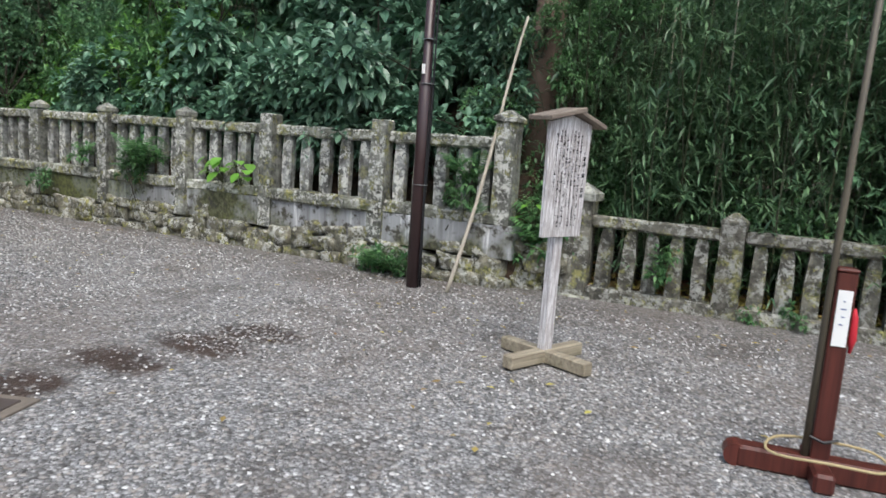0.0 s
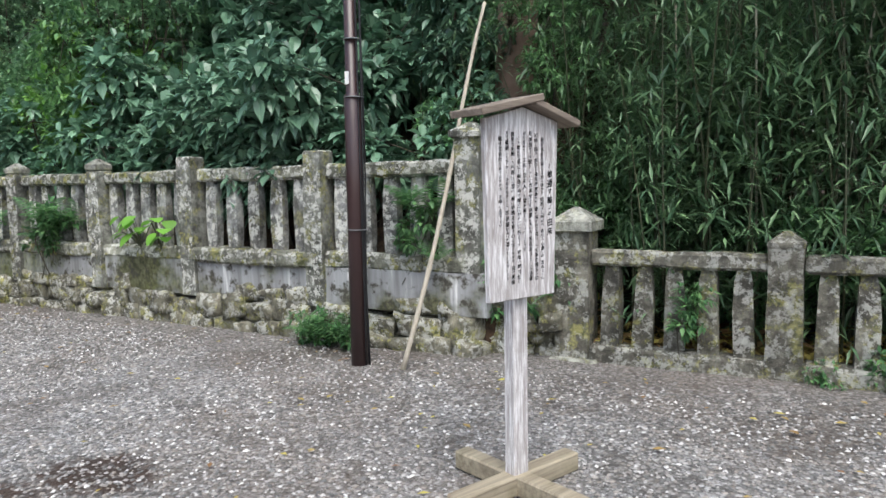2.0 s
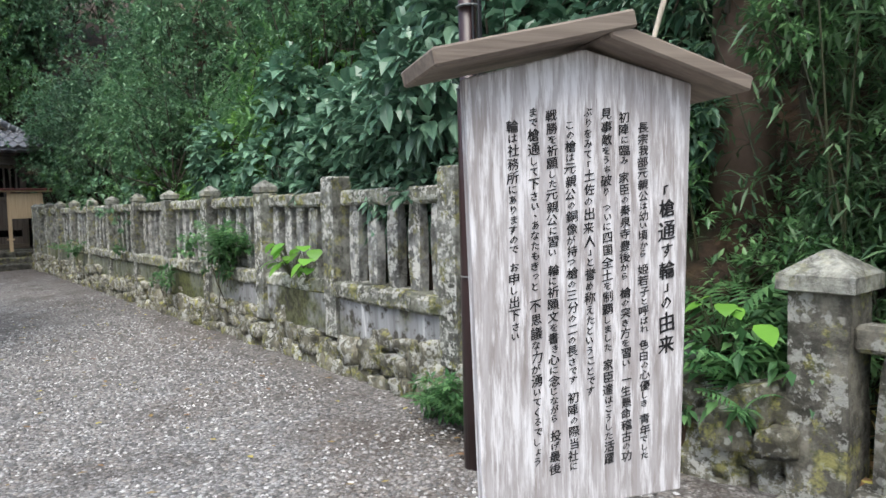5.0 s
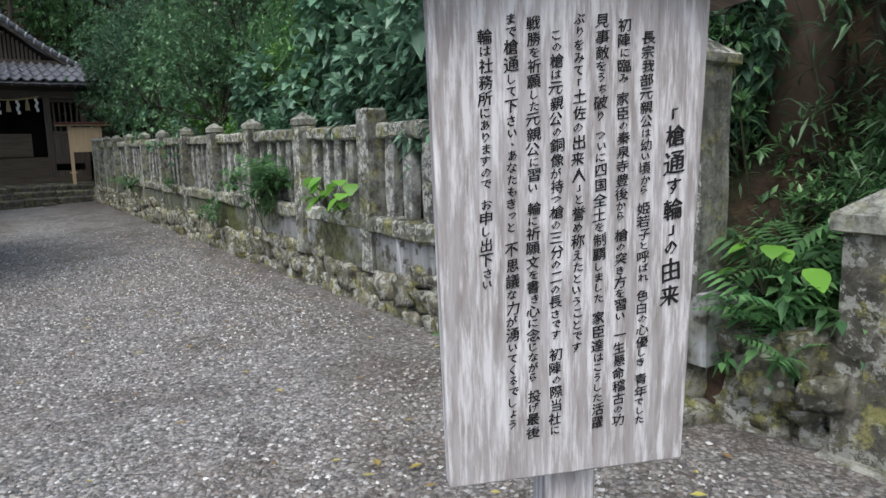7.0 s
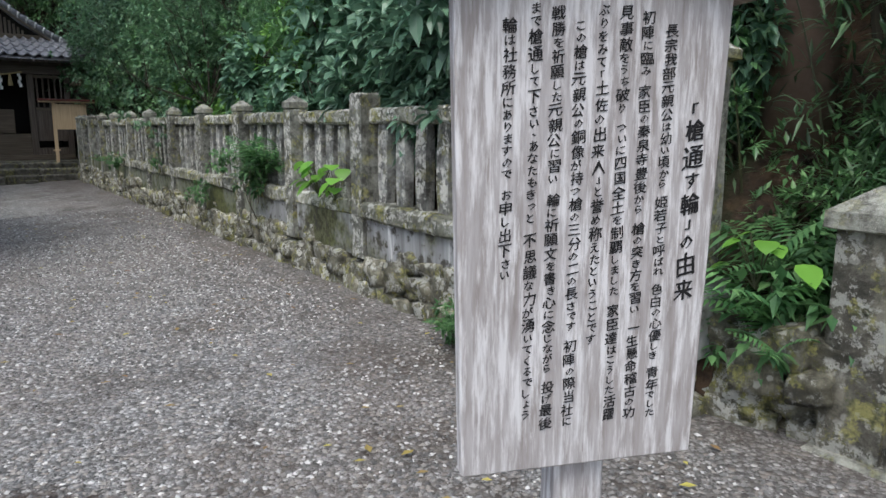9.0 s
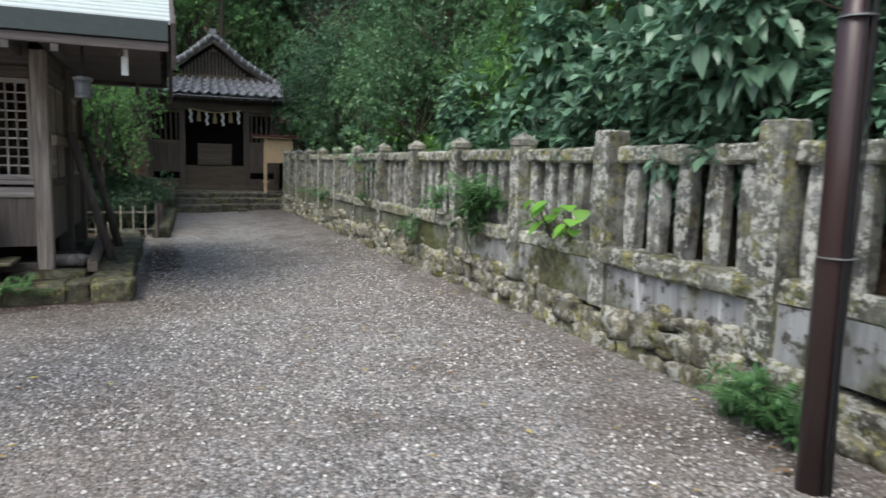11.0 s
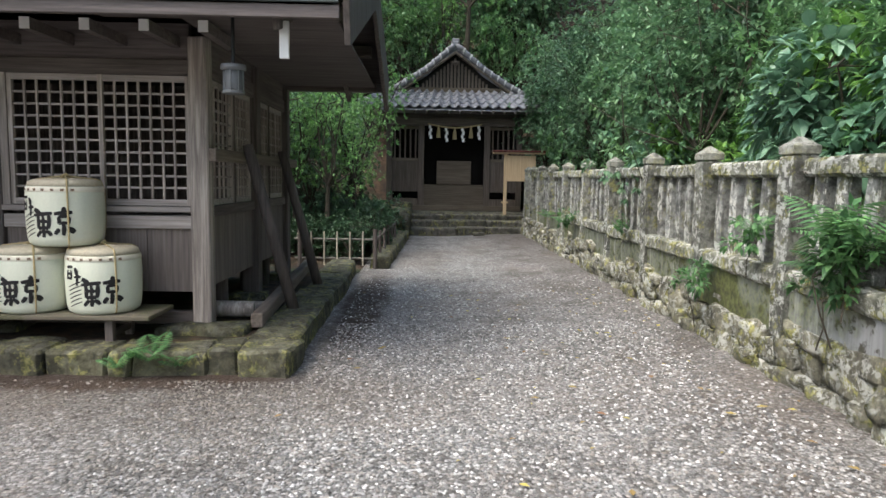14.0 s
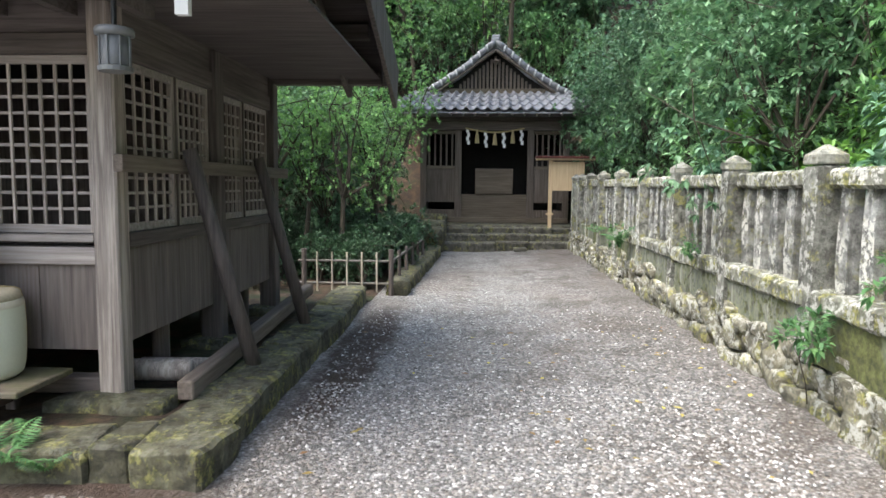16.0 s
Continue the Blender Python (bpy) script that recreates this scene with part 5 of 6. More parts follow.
        for row in (-22.93, -23.2):
            for k in range(14):
                f0, f1 = k / 14, (k + 1.15) / 14
                d0, d1 = ew * f0, min(ew * f1, ew + 0.03)
                z0 = np.interp(d0, [p[0] for p in prof], [p[1] for p in prof]) + 0.05
                z1 = np.interp(d1, [p[0] for p in prof], [p[1] for p in prof]) + 0.075
                part("verge_tile", tube([(row, CY + sgn * d0, z0), (row, CY + sgn * d1, z1)], [0.075, 0.088], 9), TILE, sl, "", True)
                if k < 13 and row > -23:
                    part("verge_joint", tube([(row + 0.03, CY + sgn * d1, z1 - 0.01), (row + 0.04, CY + sgn * (d1 + 0.03), z1 - 0.02)], 0.088, 9), TILE_WHITE, sl)
        part("bargeboard", beam((-22.99, CY + sgn * 0.0, rz_ - 0.16), (-22.99, CY + sgn * 1.65, 3.78), 0.06, 0.2, 0.008, up=(1, 0, 0)), WOOD_SHRINE_Z, s)
    # near-black sheet paints in the shade behind the gable bars
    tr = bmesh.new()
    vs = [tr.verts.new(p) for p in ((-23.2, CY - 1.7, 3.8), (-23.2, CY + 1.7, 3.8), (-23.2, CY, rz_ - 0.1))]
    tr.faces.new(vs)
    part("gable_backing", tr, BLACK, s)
    for k in range(25):
        y = -1.2 + 0.1 * k
        top = rz_ - 0.28 - abs(y) * 0.8
        if top > 4.02:
            part("gable_bar", box(-23.14, -23.1, CY + y - 0.03, CY + y + 0.03, 3.98, top), WOOD_SHRINE_Z, s)
    part("gable_sill", box(-23.2, -23.02, CY - 1.65, CY + 1.65, 3.84, 3.98, 0.01), WOOD_SHRINE, s)
    part("gable_pendant", tube([(-23.0, CY, 4.72), (-22.96, CY, 4.66), (-23.0, CY, 4.58)], [0.03, 0.1, 0.04], 8), WOOD_SHRINE_Z, s)
    part("ridge", box(-27.3, -22.9, CY - 0.11, CY + 0.11, rz_ + 0.02, rz_ + 0.22, 0.03), TILE, s)
    part("ridge_end", box(-22.93, -22.86, CY - 0.09, CY + 0.09, rz_ - 0.04, rz_ + 0.14, 0.03), TILE, s)
    pent = part("pent_roof", stack([(-23.1, -21.95, CY - 2.65, CY + 2.65, 3.24), (-23.1, -22.0, CY - 2.65, CY + 2.65, 3.28), (-23.1, -22.95, CY - 1.6, CY + 1.6, 3.8)]), TILE, s)
    tile_slope(pent, (-21.97, CY - 2.65, 3.3), (-21.97, CY + 2.65, 3.3), (-23.05, CY - 2.1, 3.86), (-23.05, CY + 2.1, 3.86), 20, 4, 0.06)
    for y in np.arange(CY - 2.3, CY + 2.35, 0.3):
        part("rafter", beam((-21.98, y, 3.21), (-22.9, y, 3.4), 0.06, 0.07, 0.004), WOOD_DARK_X, s)


build_shrine()

sign = thing("shrine_sign", "new pale cedar sign board with a small brown roof", "sign", (-21.0, 6.62, 0.52))
for y in (-0.35, 0.35):
    part("leg", box(-0.04, 0.04, y - 0.04, y + 0.04, 0.0, 1.55, 0.004), WOOD_NEW, sign)
part("board", box(0.02, 0.05, -0.36, 0.42, 0.86, 1.52, 0.004), WOOD_NEW, sign)
part("roof", beam((0.02, -0.7, 1.62), (0.02, 0.66, 1.62), 0.4, 0.05, 0.008), WOOD_RED, sign, "brown roof board")
part("roof_trim", beam((0.02, -0.68, 1.575), (0.02, 0.64, 1.575), 0.32, 0.035, 0.005), WOOD_NEW, sign)
part("tie_bar", box(-0.06, 0.06, -0.43, -0.27, 0.3, 0.34, 0.004), WOOD_NEW, sign)


# ---- low bamboo fence of the garden ----
def build_bamboo_fence():
    f = thing("bamboo_fence", "low open bamboo fence tied with dark cord", "fence")
    for y in (2.28, 3.45):
        part("post", tube([(-14.05, y, 0), (-14.05, y, 0.62)], 0.035, 9), WOOD_DARK, f, "dark round post")
    for z in (0.16, 0.46):
        part("rail", tube([(-14.05, 2.2, z), (-14.05, 3.5, z)], 0.017, 8), BAMBOO_Y, f)
        part("rail", tube([(-14.05, 3.45, z), (-17.5, 3.6, z + 0.03)], 0.017, 8), BAMBOO_Y, f)
    for k in range(5):
        part("upright", tube([(-14.03, 2.46 + k * 0.2, 0.05), (-14.03, 2.46 + k * 0.2, 0.58)], 0.014, 8), BAMBOO, f)
    for k in range(1, 6):
        part("post", tube([(-14.05 - k * 0.69, 3.45 + k * 0.03, 0), (-14.05 - k * 0.69, 3.45 + k * 0.03, 0.55)], 0.026, 8), WOOD_DARK, f)


build_bamboo_fence()
edge = thing("garden_edging", "mossy stones edging the shrub bed", "edging", kind="structure")
for k in range(9):
    ob = part_mesh("stone", stone_mesh("stone", 300 + k, STONE_MOSS, 0.66, 0.3, 0.26, 0.1), STONE_MOSS, edge)
    ob.location = (-14.4 - k * 0.62, 3.52 + 0.02 * k, 0.06)

lid = thing("drain_lid", "rusty square drain lid set in pale mortar", "drain lid", (-2.98, 2.14, 0.004), 20)
part("frame", box(-0.25, 0.25, -0.22, 0.22, -0.05, 0.006, 0.004), plain("mortar_rim", (0.15, 0.125, 0.1), 0.9, 0, 0.4), lid)
part("lid", box(-0.19, 0.19, -0.16, 0.16, -0.03, 0.014, 0.005), IRON, lid)


# ---- plants ----
def leaf_cloud(name, clusters, rng, length, width, per, droop, mat, spread=1.0, fold=0.25, rounder=False):
    """Leaves in whorls round twig tips; clusters are (place, direction) pairs."""
    V, F = [], []
    for p, d in clusters:
        d = d / (np.linalg.norm(d) + 1e-9)
        a = np.cross(d, [0.3, 0.2, 0.93])
        a /= np.linalg.norm(a) + 1e-9
        b = np.cross(d, a)
        n = max(2, int(per * rng.uniform(0.7, 1.3)))
        t0 = rng.uniform(0, 6.28)
        for k in range(n):
            t = t0 + k * 2.4
            tilt = rng.uniform(0.35, 1.25) * spread
            ax = d * math.cos(tilt) + (a * math.cos(t) + b * math.sin(t)) * math.sin(tilt)
            ax[2] -= droop * rng.uniform(0.4, 1.4)
            ax /= np.linalg.norm(ax)
            side = np.cross(ax, [rng.uniform(-0.25, 0.25), rng.uniform(-0.25, 0.25), 1.0])
            side /= np.linalg.norm(side) + 1e-9
            up = np.cross(side, ax)
            s = rng.uniform(0.65, 1.2)
            L, W = length * s, width * s
            o = p + ax * L * 0.12 + (rng.uniform(-1, 1, 3) * length * 0.15)
            i = len(V)
            tip = o + ax * L - np.array([0, 0, droop * L * 0.35])
            if rounder:
                V += [o, o + ax * L * 0.28 + side * W * 0.85 + up * W * fold, o + ax * L * 0.62 + side * W * 0.9 + up * W * fold, tip, o + ax * L * 0.62 - side * W * 0.9 + up * W * fold, o + ax * L * 0.28 - side * W * 0.85 + up * W * fold, o + ax * L * 0.45]
                F += [(i, i + 6, i + 1), (i + 1, i + 6, i + 2), (i + 2, i + 6, i + 3), (i + 3, i + 6, i + 4), (i + 4, i + 6, i + 5), (i + 5, i + 6, i)]
            else:
                V += [o, o + ax * L * 0.42 + side * W + up * W * fold, tip, o + ax * L * 0.42 - side * W + up * W * fold, o + ax * L * 0.45]
                F += [(i, i + 4, i + 1), (i + 1, i + 4, i + 2), (i + 2, i + 4, i + 3), (i + 3, i + 4, i)]
    me = bpy.data.meshes.new(name)
    me.from_pydata([tuple(v) for v in V], [], F)
    me.materials.append(mat)
    return me


def crown_points(rng, n, radius, height, base, lumps=6, shell=0.55):
    """Twig tips in a lumpy crown, most of them near its skin."""
    cs = [(np.array([rng.uniform(-0.6, 0.6) * radius, rng.uniform(-0.6, 0.6) * radius, base + height * rng.uniform(0.2, 0.85)]), rng.uniform(0.35, 0.62)) for _ in range(lumps)]
    out = []
    for k in range(n):
        c, r = cs[k % lumps]
        d = rng.normal(size=3)
        d /= np.linalg.norm(d)
        rr = r * (shell + (1 - shell) * rng.random() ** 0.5)
        p = c + d * rr * np.array([radius, radius, height * 0.5])
        out.append((p, d + np.array([0, 0, 0.35])))
    return out, cs


def shrub_kind(name, label, category, seed, mat, n, radius, height, length, width, per, droop, base=0.0, lumps=6, rounder=False, trunk=0.03, bark=None, group=""):
    rng = np.random.default_rng(seed)
    pts, cs = crown_points(rng, n, radius, height, base, lumps)
    ob = thing(name, label, category, (0, 0, -60), group=group)
    part_mesh("foliage", leaf_cloud("foliage", pts, rng, length, width, per, droop, mat, rounder=rounder), mat, ob)
    bm = bmesh.new()
    root = Vector((0, 0, -0.3))
    fork = Vector((rng.uniform(-0.1, 0.1), rng.uniform(-0.1, 0.1), base + height * 0.15))
    tube([root, (root + fork) / 2 + Vector((0.04, 0, 0)), fork], [trunk * 1.4, trunk * 1.15, trunk], 7, bm)
    for c, r in cs:
        c = Vector(c)
        mid = fork.lerp(c, 0.5) + Vector(rng.uniform(-0.1, 0.1, 3)) * radius
        tube([fork, mid, c], [trunk * 0.8, trunk * 0.5, trunk * 0.2], 5, bm, False)
        for _ in range(3):
            e = c + Vector(rng.normal(size=3)) * r * radius * 0.6
            tube([c, (c + e) / 2, e], [trunk * 0.25, trunk * 0.18, trunk * 0.08], 4, bm, False)
    part("limb", bm, bark or BARK, ob)
    return ob


def place(ob, x, y, s, rng, z=None, tilt=0.15, rz=None):
    z = ground_z(x, y) if z is None else z
    c = copy_thing(ob, pose(x, y, z, rng.uniform(-tilt, tilt) * 57, rng.uniform(-tilt, tilt) * 57, rng.uniform(0, 360) if rz is None else rz))
    c.scale = (s, s, s * rng.uniform(0.9, 1.15))
    return c


def bamboo_kind(seed, n=6, height=3.4, spread=0.55, leaves=9):
    """A clump of thin canes with drooping lance leaves."""
    rng = np.random.default_rng(seed)
    ob = thing("bamboo_clump", "dense green dwarf bamboo with drooping lance leaves", "bamboo", (0, 0, -60), group="bamboo behind the low fence")
    tips = []
    for k in range(n):
        x, y = rng.uniform(-spread, spread, 2)
        h = height * rng.uniform(0.6, 1.1)
        lx, ly = rng.uniform(-0.35, 0.35), rng.uniform(-0.5, 0.15)
        pts = [(x + lx * f * f, y + ly * f * f, -0.1 + h * f) for f in np.linspace(0, 1, 7)]
        part("cane", tube(pts, [0.011 - 0.007 * i / 6 for i in range(7)], 5), CULM, ob)
        for f in np.linspace(0.18, 1.0, leaves):
            for _ in range(4):
                q = np.array([x + lx * f * f, y + ly * f * f, h * f])
                d = rng.normal(size=3) * np.array([1, 1, 0.35])
                d /= np.linalg.norm(d)
                tips.append((q + d * rng.uniform(0.08, 0.42), d * 0.6 + np.array([0, -0.25, 0.75])))
    part_mesh("foliage", leaf_cloud("foliage", tips, rng, 0.18, 0.0135, 7, 0.3, LEAF_BAMBOO, 1.3, 0.3), LEAF_BAMBOO, ob)
    return ob


def fern_kind(seed, fronds=9, size=0.4):
    rng = np.random.default_rng(seed)
    V, F = [], []
    for k in range(fronds):
        t = k * 2.4 + rng.uniform(-0.3, 0.3)
        L = size * rng.uniform(0.7, 1.1)
        lean_ = rng.uniform(0.5, 0.95)
        for i in range(14):
            f = (i + 1) / 14
            r, z = L * f * math.sin(lean_) * 1.1, L * (f * math.cos(lean_) * 1.3 - 0.75 * f * f * 0.7)
            c = np.array([r * math.cos(t), r * math.sin(t), z + 0.02])
            dirv = np.array([math.cos(t), math.sin(t), 0.2])
            sd = np.array([-math.sin(t), math.cos(t), 0])
            w = L * 0.32 * math.sin(math.pi * min(1, f * 0.9 + 0.12)) ** 0.8
            for s in (-1, 1):
                j = len(V)
                e = c + sd * s * w + dirv * w * 0.4 - np.array([0, 0, w * 0.25])
                V += [c - dirv * 0.008, c + dirv * L * 0.035 + sd * s * w * 0.5, e, c + sd * s * w * 0.5 - dirv * L * 0.02]
                F.append((j, j + 1, j + 2, j + 3))
    me = bpy.data.meshes.new("fronds")
    me.from_pydata([tuple(v) for v in V], [], F)
    ob = thing("fern", "feathery green fern growing from the stones", "fern", (0, 0, -60), group="ferns along the stonework")
    part_mesh("fronds", me, LEAF_FERN, ob)
    return ob


R = np.random.default_rng(11)
big = [shrub_kind("broadleaf_shrub", "dense shrub with large glossy dark blue-green leaves", "shrub", 21 + k, LEAF_BIG, 200, 0.75, 1.7, 0.17, 0.048, 7, 0.5, 0.1, 8, True, group="broad-leaved shrubs over the fence") for k in range(3)]
mid = [shrub_kind("green_shrub", "bushy shrub with fresh mid-green leaves", "shrub", 31 + k, LEAF_MID, 230, 0.8, 1.6, 0.12, 0.021, 8, 0.3, 0.1, 7, group="green shrubs on the bank") for k in range(3)]
small = [shrub_kind("evergreen_tree", "dense small-leaved evergreen tree on the wooded bank", "tree", 41 + k, LEAF_SMALL, 520, 1.25, 3.0, 0.1, 0.026, 9, 0.3, 0.5, 13, trunk=0.028, group="evergreens on the bank") for k in range(3)]
light = [shrub_kind("maple_tree", "slender tree with airy light-green leaves", "tree", 51 + k, LEAF_LIGHT, 360, 1.15, 2.4, 0.07, 0.02, 8, 0.12, 1.0, 9, trunk=0.045, group="light trees by the shrine") for k in range(2)]
lowbush = [shrub_kind("garden_shrub", "low dark clipped garden shrub", "shrub", 61 + k, LEAF_DARK, 300, 0.65, 0.85, 0.07, 0.016, 8, 0.15, 0.0, 6, group="shrubs in the garden bed") for k in range(2)]
weeds = [shrub_kind("wall_weed", "soft green leafy weed rooted in the stonework", "weed", 65 + k, LEAF_FERN, 30, 0.2, 0.36, 0.085, 0.019, 6, 0.35, 0.0, 5, trunk=0.004, group="weeds on the wall") for k in range(2)]
bright = [shrub_kind("sunlit_shrub", "leafy shrub with large bright yellow-green leaves", "shrub", 91 + k, LEAF_SUN, 150, 0.7, 1.4, 0.16, 0.042, 7, 0.35, 0.1, 8, True, group="bright shrubs over the fence") for k in range(2)]
canes = [bamboo_kind(71 + k) for k in range(3)]
ferns = [fern_kind(81), fern_kind(82, 7, 0.3)]


def bank():
    # broad glossy leaves hanging over the fence
    for x, y, s, z in ((-3.3, 7.5, 0.9, 1.0), (-4.1, 7.45, 1.0, 1.25), (-4.9, 7.5, 1.1, 1.3), (-5.7, 7.6, 1.1, 1.2), (-6.3, 7.7, 1.0, 1.2), (-4.5, 8.1, 1.2, 2.1), (-5.5, 8.3, 1.25, 2.3), (-3.7, 8.3, 1.1, 2.2), (-6.6, 8.4, 1.1, 2.0), (-5.0, 8.9, 1.3, 3.3), (-6.1, 9.1, 1.3, 3.2), (-4.0, 9.2, 1.3, 3.3), (-3.0, 8.6, 1.0, 2.4), (-7.2, 9.0, 1.1, 2.6), (-5.4, 9.8, 1.4, 4.3), (-4.3, 7.2, 0.75, 1.55), (-4.8, 7.15, 0.75, 1.6), (-3.95, 7.2, 0.6, 1.5), (-6.9, 7.3, 0.8, 1.3), (-7.6, 7.5, 0.9, 1.3)):
        place(big[int(R.integers(3))], x, y, s, R, z - 0.5)
    # fresh green shrubs further along
    for k in range(74):
        x = R.uniform(-17.5, -6.6)
        y = 7.5 + R.random() ** 1.5 * 3.2
        place((mid if R.random() < 0.45 else big if R.random() < 0.6 else small)[int(R.integers(3))], x, y, R.uniform(0.6, 1.1), R, ground_z(x, y) - 0.25)
    for k in range(9):
        place(mid[int(R.integers(3))], -8.7 + R.uniform(-1.1, 1.1), 7.6 + R.uniform(0, 1.4), R.uniform(0.9, 1.2), R)
    for x, y, s, z in ((-7.9, 7.7, 0.8, 1.9), (-8.5, 7.8, 0.9, 2.1), (-9.1, 7.7, 0.8, 1.9), (-8.2, 8.4, 1.0, 2.9), (-9.0, 8.5, 1.0, 2.8), (-7.6, 8.2, 0.7, 2.6), (-9.7, 8.0, 0.8, 2.0), (-12.0, 7.7, 0.7, 1.5), (-10.6, 7.6, 0.6, 1.4), (-10.9, 8.2, 0.8, 2.1)):
        place(bright[int(R.integers(2))], x, y, s, R, z - 0.4)
    # unseen tall crowns over the bamboo, added to shade the low fence
    for x, y, s, z in ((0.2, 9.2, 1.5, 4.6), (2.2, 9.0, 1.6, 4.8), (4.2, 9.2, 1.6, 4.6), (-1.4, 9.4, 1.4, 4.4), (1.2, 10.2, 1.7, 6.4), (3.4, 10.4, 1.7, 6.4), (-0.8, 10.4, 1.6, 6.0)):
        place(small[int(R.integers(3))], x, y, s, R, z)
    for x, y, s, z in ((0.4, 12.5, 1.5, 0.6), (1.6, 13.5, 1.6, 0.8), (3.0, 12.2, 1.5, 0.8), (5.0, 12.0, 1.6, 0.6), (0.9, 15.0, 1.9, 2.4), (4.2, 15.5, 1.9, 1.6), (2.4, 16.5, 1.9, 1.2), (6.5, 14.0, 1.8, 1.4), (-0.6, 14.0, 1.7, 1.6)):
        place(small[int(R.integers(3))], x, y, s, R, z)
    # evergreens: the wooded slope
    for k in range(70):
        x = R.uniform(-27, 1.0)
        y = 9.4 + R.random() * 7.0 + (2.0 if x > -2.5 else 0)
        if x > -0.6 and k % 2:
            continue
        place(small[int(R.integers(3))], x, y, R.uniform(0.9, 1.5), R, ground_z(x, y) - 0.3)
    for k in range(30):
        x = R.uniform(-22.5, -13.5)
        y = R.uniform(7.8, 9.8)
        place((small if k % 2 else mid)[int(R.integers(3))], x, y, R.uniform(0.75, 1.1) * (1 if k % 2 else 1.5), R, ground_z(x, y) - 0.3)
    # behind the shrine
    for k in range(46):
        x = R.uniform(-36, -27.6)
        y = R.uniform(-8, 14)
        place(small[int(R.integers(3))], x, y, R.uniform(1.2, 2.0), R, ground_z(x, y) - 0.3)
    for k in range(14):
        place((light if k % 2 else mid)[int(R.integers(2))], R.uniform(-28.6, -27.3), R.uniform(-2, 11), R.uniform(1.3, 1.8), R, R.uniform(2, 6.5))
    for k in range(10):
        place(small[int(R.integers(3))], R.uniform(-24, -21.5), R.uniform(7.7, 9.0), R.uniform(0.9, 1.3), R, 0.6)
    # garden between the hall and the shrine
    for k in range(11):
        place((light if k % 2 else small)[int(R.integers(2))], R.uniform(-21, -15.5), R.uniform(0.0, 2.6), R.uniform(0.7, 1.05), R, 0)
    for x, y, s in ((-15.6, 2.5, 0.85), (-17.2, 2.9, 0.95), (-19.6, 2.7, 1.2), (-22.0, 1.8, 1.5), (-20.6, 2.2, 1.5), (-23.4, 1.0, 1.7)):
        place(light[int(R.integers(2))], x, y, s, R, 0)
    for k in range(12):
        place(lowbush[int(R.integers(2))], -14.5 - 0.4 * k, 3.0 + R.uniform(-0.25, 0.15), R.uniform(0.7, 1.1), R, 0.05)
    for k in range(34):
        place(lowbush[int(R.integers(2))], R.uniform(-19.5, -14.4), R.uniform(0.6, 3.15), R.uniform(0.7, 1.2), R, 0)
    for k in range(30):
        x, y = R.uniform(-26, -14.5), R.uniform(-7, 0.2)
        place(small[int(R.integers(3))], x, y, R.uniform(0.9, 1.5), R)
    # bamboo thicket behind the low fence
    for k in range(48):
        x, y = R.uniform(-2.3, 3.6), 7.65 + R.random() ** 1.3 * 2.4
        if 0.7 < x < 1.9 and y > 8.6 and k % 2:
            continue
        place(canes[int(R.integers(3))], x, y, R.uniform(0.8, 1.25), R, None, 0.1)
    for k in range(10):
        place(canes[int(R.integers(3))], R.uniform(-3.2, -1.8), R.uniform(8.5, 9.4), R.uniform(0.7, 1.0), R)
    for k in range(22):
        place((mid if k % 3 else small)[int(R.integers(3))], R.uniform(-2.0, 5.5), R.uniform(7.5, 8.8), R.uniform(0.35, 0.7), R)
    for x, y, s, z in ((-1.75, 7.4, 0.5, 0.45), (-1.6, 7.55, 0.6, 0.4), (-1.9, 7.6, 0.6, 0.7), (-1.5, 7.9, 0.7, 0.6), (-1.72, 7.2, 0.3, 0.5), (-2.4, 7.7, 0.7, 1.0), (-1.0, 8.2, 0.8, 0.6)):
        place(mid[int(R.integers(3))], x, y, s, R, z)
    # leaves round the trunk behind the notice board
    for x, y, s, z in ((-2.5, 7.5, 0.55, 1.5), (-2.65, 7.75, 0.6, 2.4), (-1.7, 7.65, 0.55, 2.3), (-2.1, 7.55, 0.4, 2.9), (-1.35, 7.7, 0.6, 2.9), (-2.75, 7.8, 0.6, 3.2)):
        place((mid if x > -2.3 else big)[int(R.integers(3))], x, y, s, R, z - 0.3)
    for x, y, s in ((-1.35, 7.65, 0.75), (-0.9, 7.55, 0.8), (-0.5, 7.6, 0.9), (-1.7, 7.7, 0.8), (0.1, 7.6, 0.85), (-1.1, 7.9, 1.0)):
        place(canes[int(R.integers(3))], x, y, s, R, None, 0.1)
    for k in range(11):
        place((small if k % 2 else mid)[int(R.integers(3))], R.uniform(0.2, 5.5), R.uniform(7.8, 9.2), R.uniform(0.75, 1.1), R, R.uniform(0.1, 0.5))
    # unseen floating crowns, added high up to dim the far court
    for k in range(3):
        place(small[int(R.integers(3))], R.uniform(-20.5, -15), R.uniform(-1, 5), R.uniform(1.5, 2.0), R, R.uniform(6.8, 8.5))
    # crowns added out of view that overhang the end of the path and darken it
    for x, y, z, s in ((-19.5, 4.0, 6.8, 1.7), (-16.5, 5.6, 6.6, 1.5), (-18.0, 1.4, 4.2, 1.7), (-20.5, 1.0, 4.5, 1.7), (-15.5, 0.6, 4.0, 1.5), (-16.0, 2.6, 5.8, 1.3)):
        place((light if y < 5 else small)[int(R.integers(2))], x, y, s, R, z)
    for k in range(20):
        x, y = R.uniform(-1.0, 13), R.uniform(10.5, 19)
        if 0.2 < x < 2.6 and k % 3 == 0:
            continue
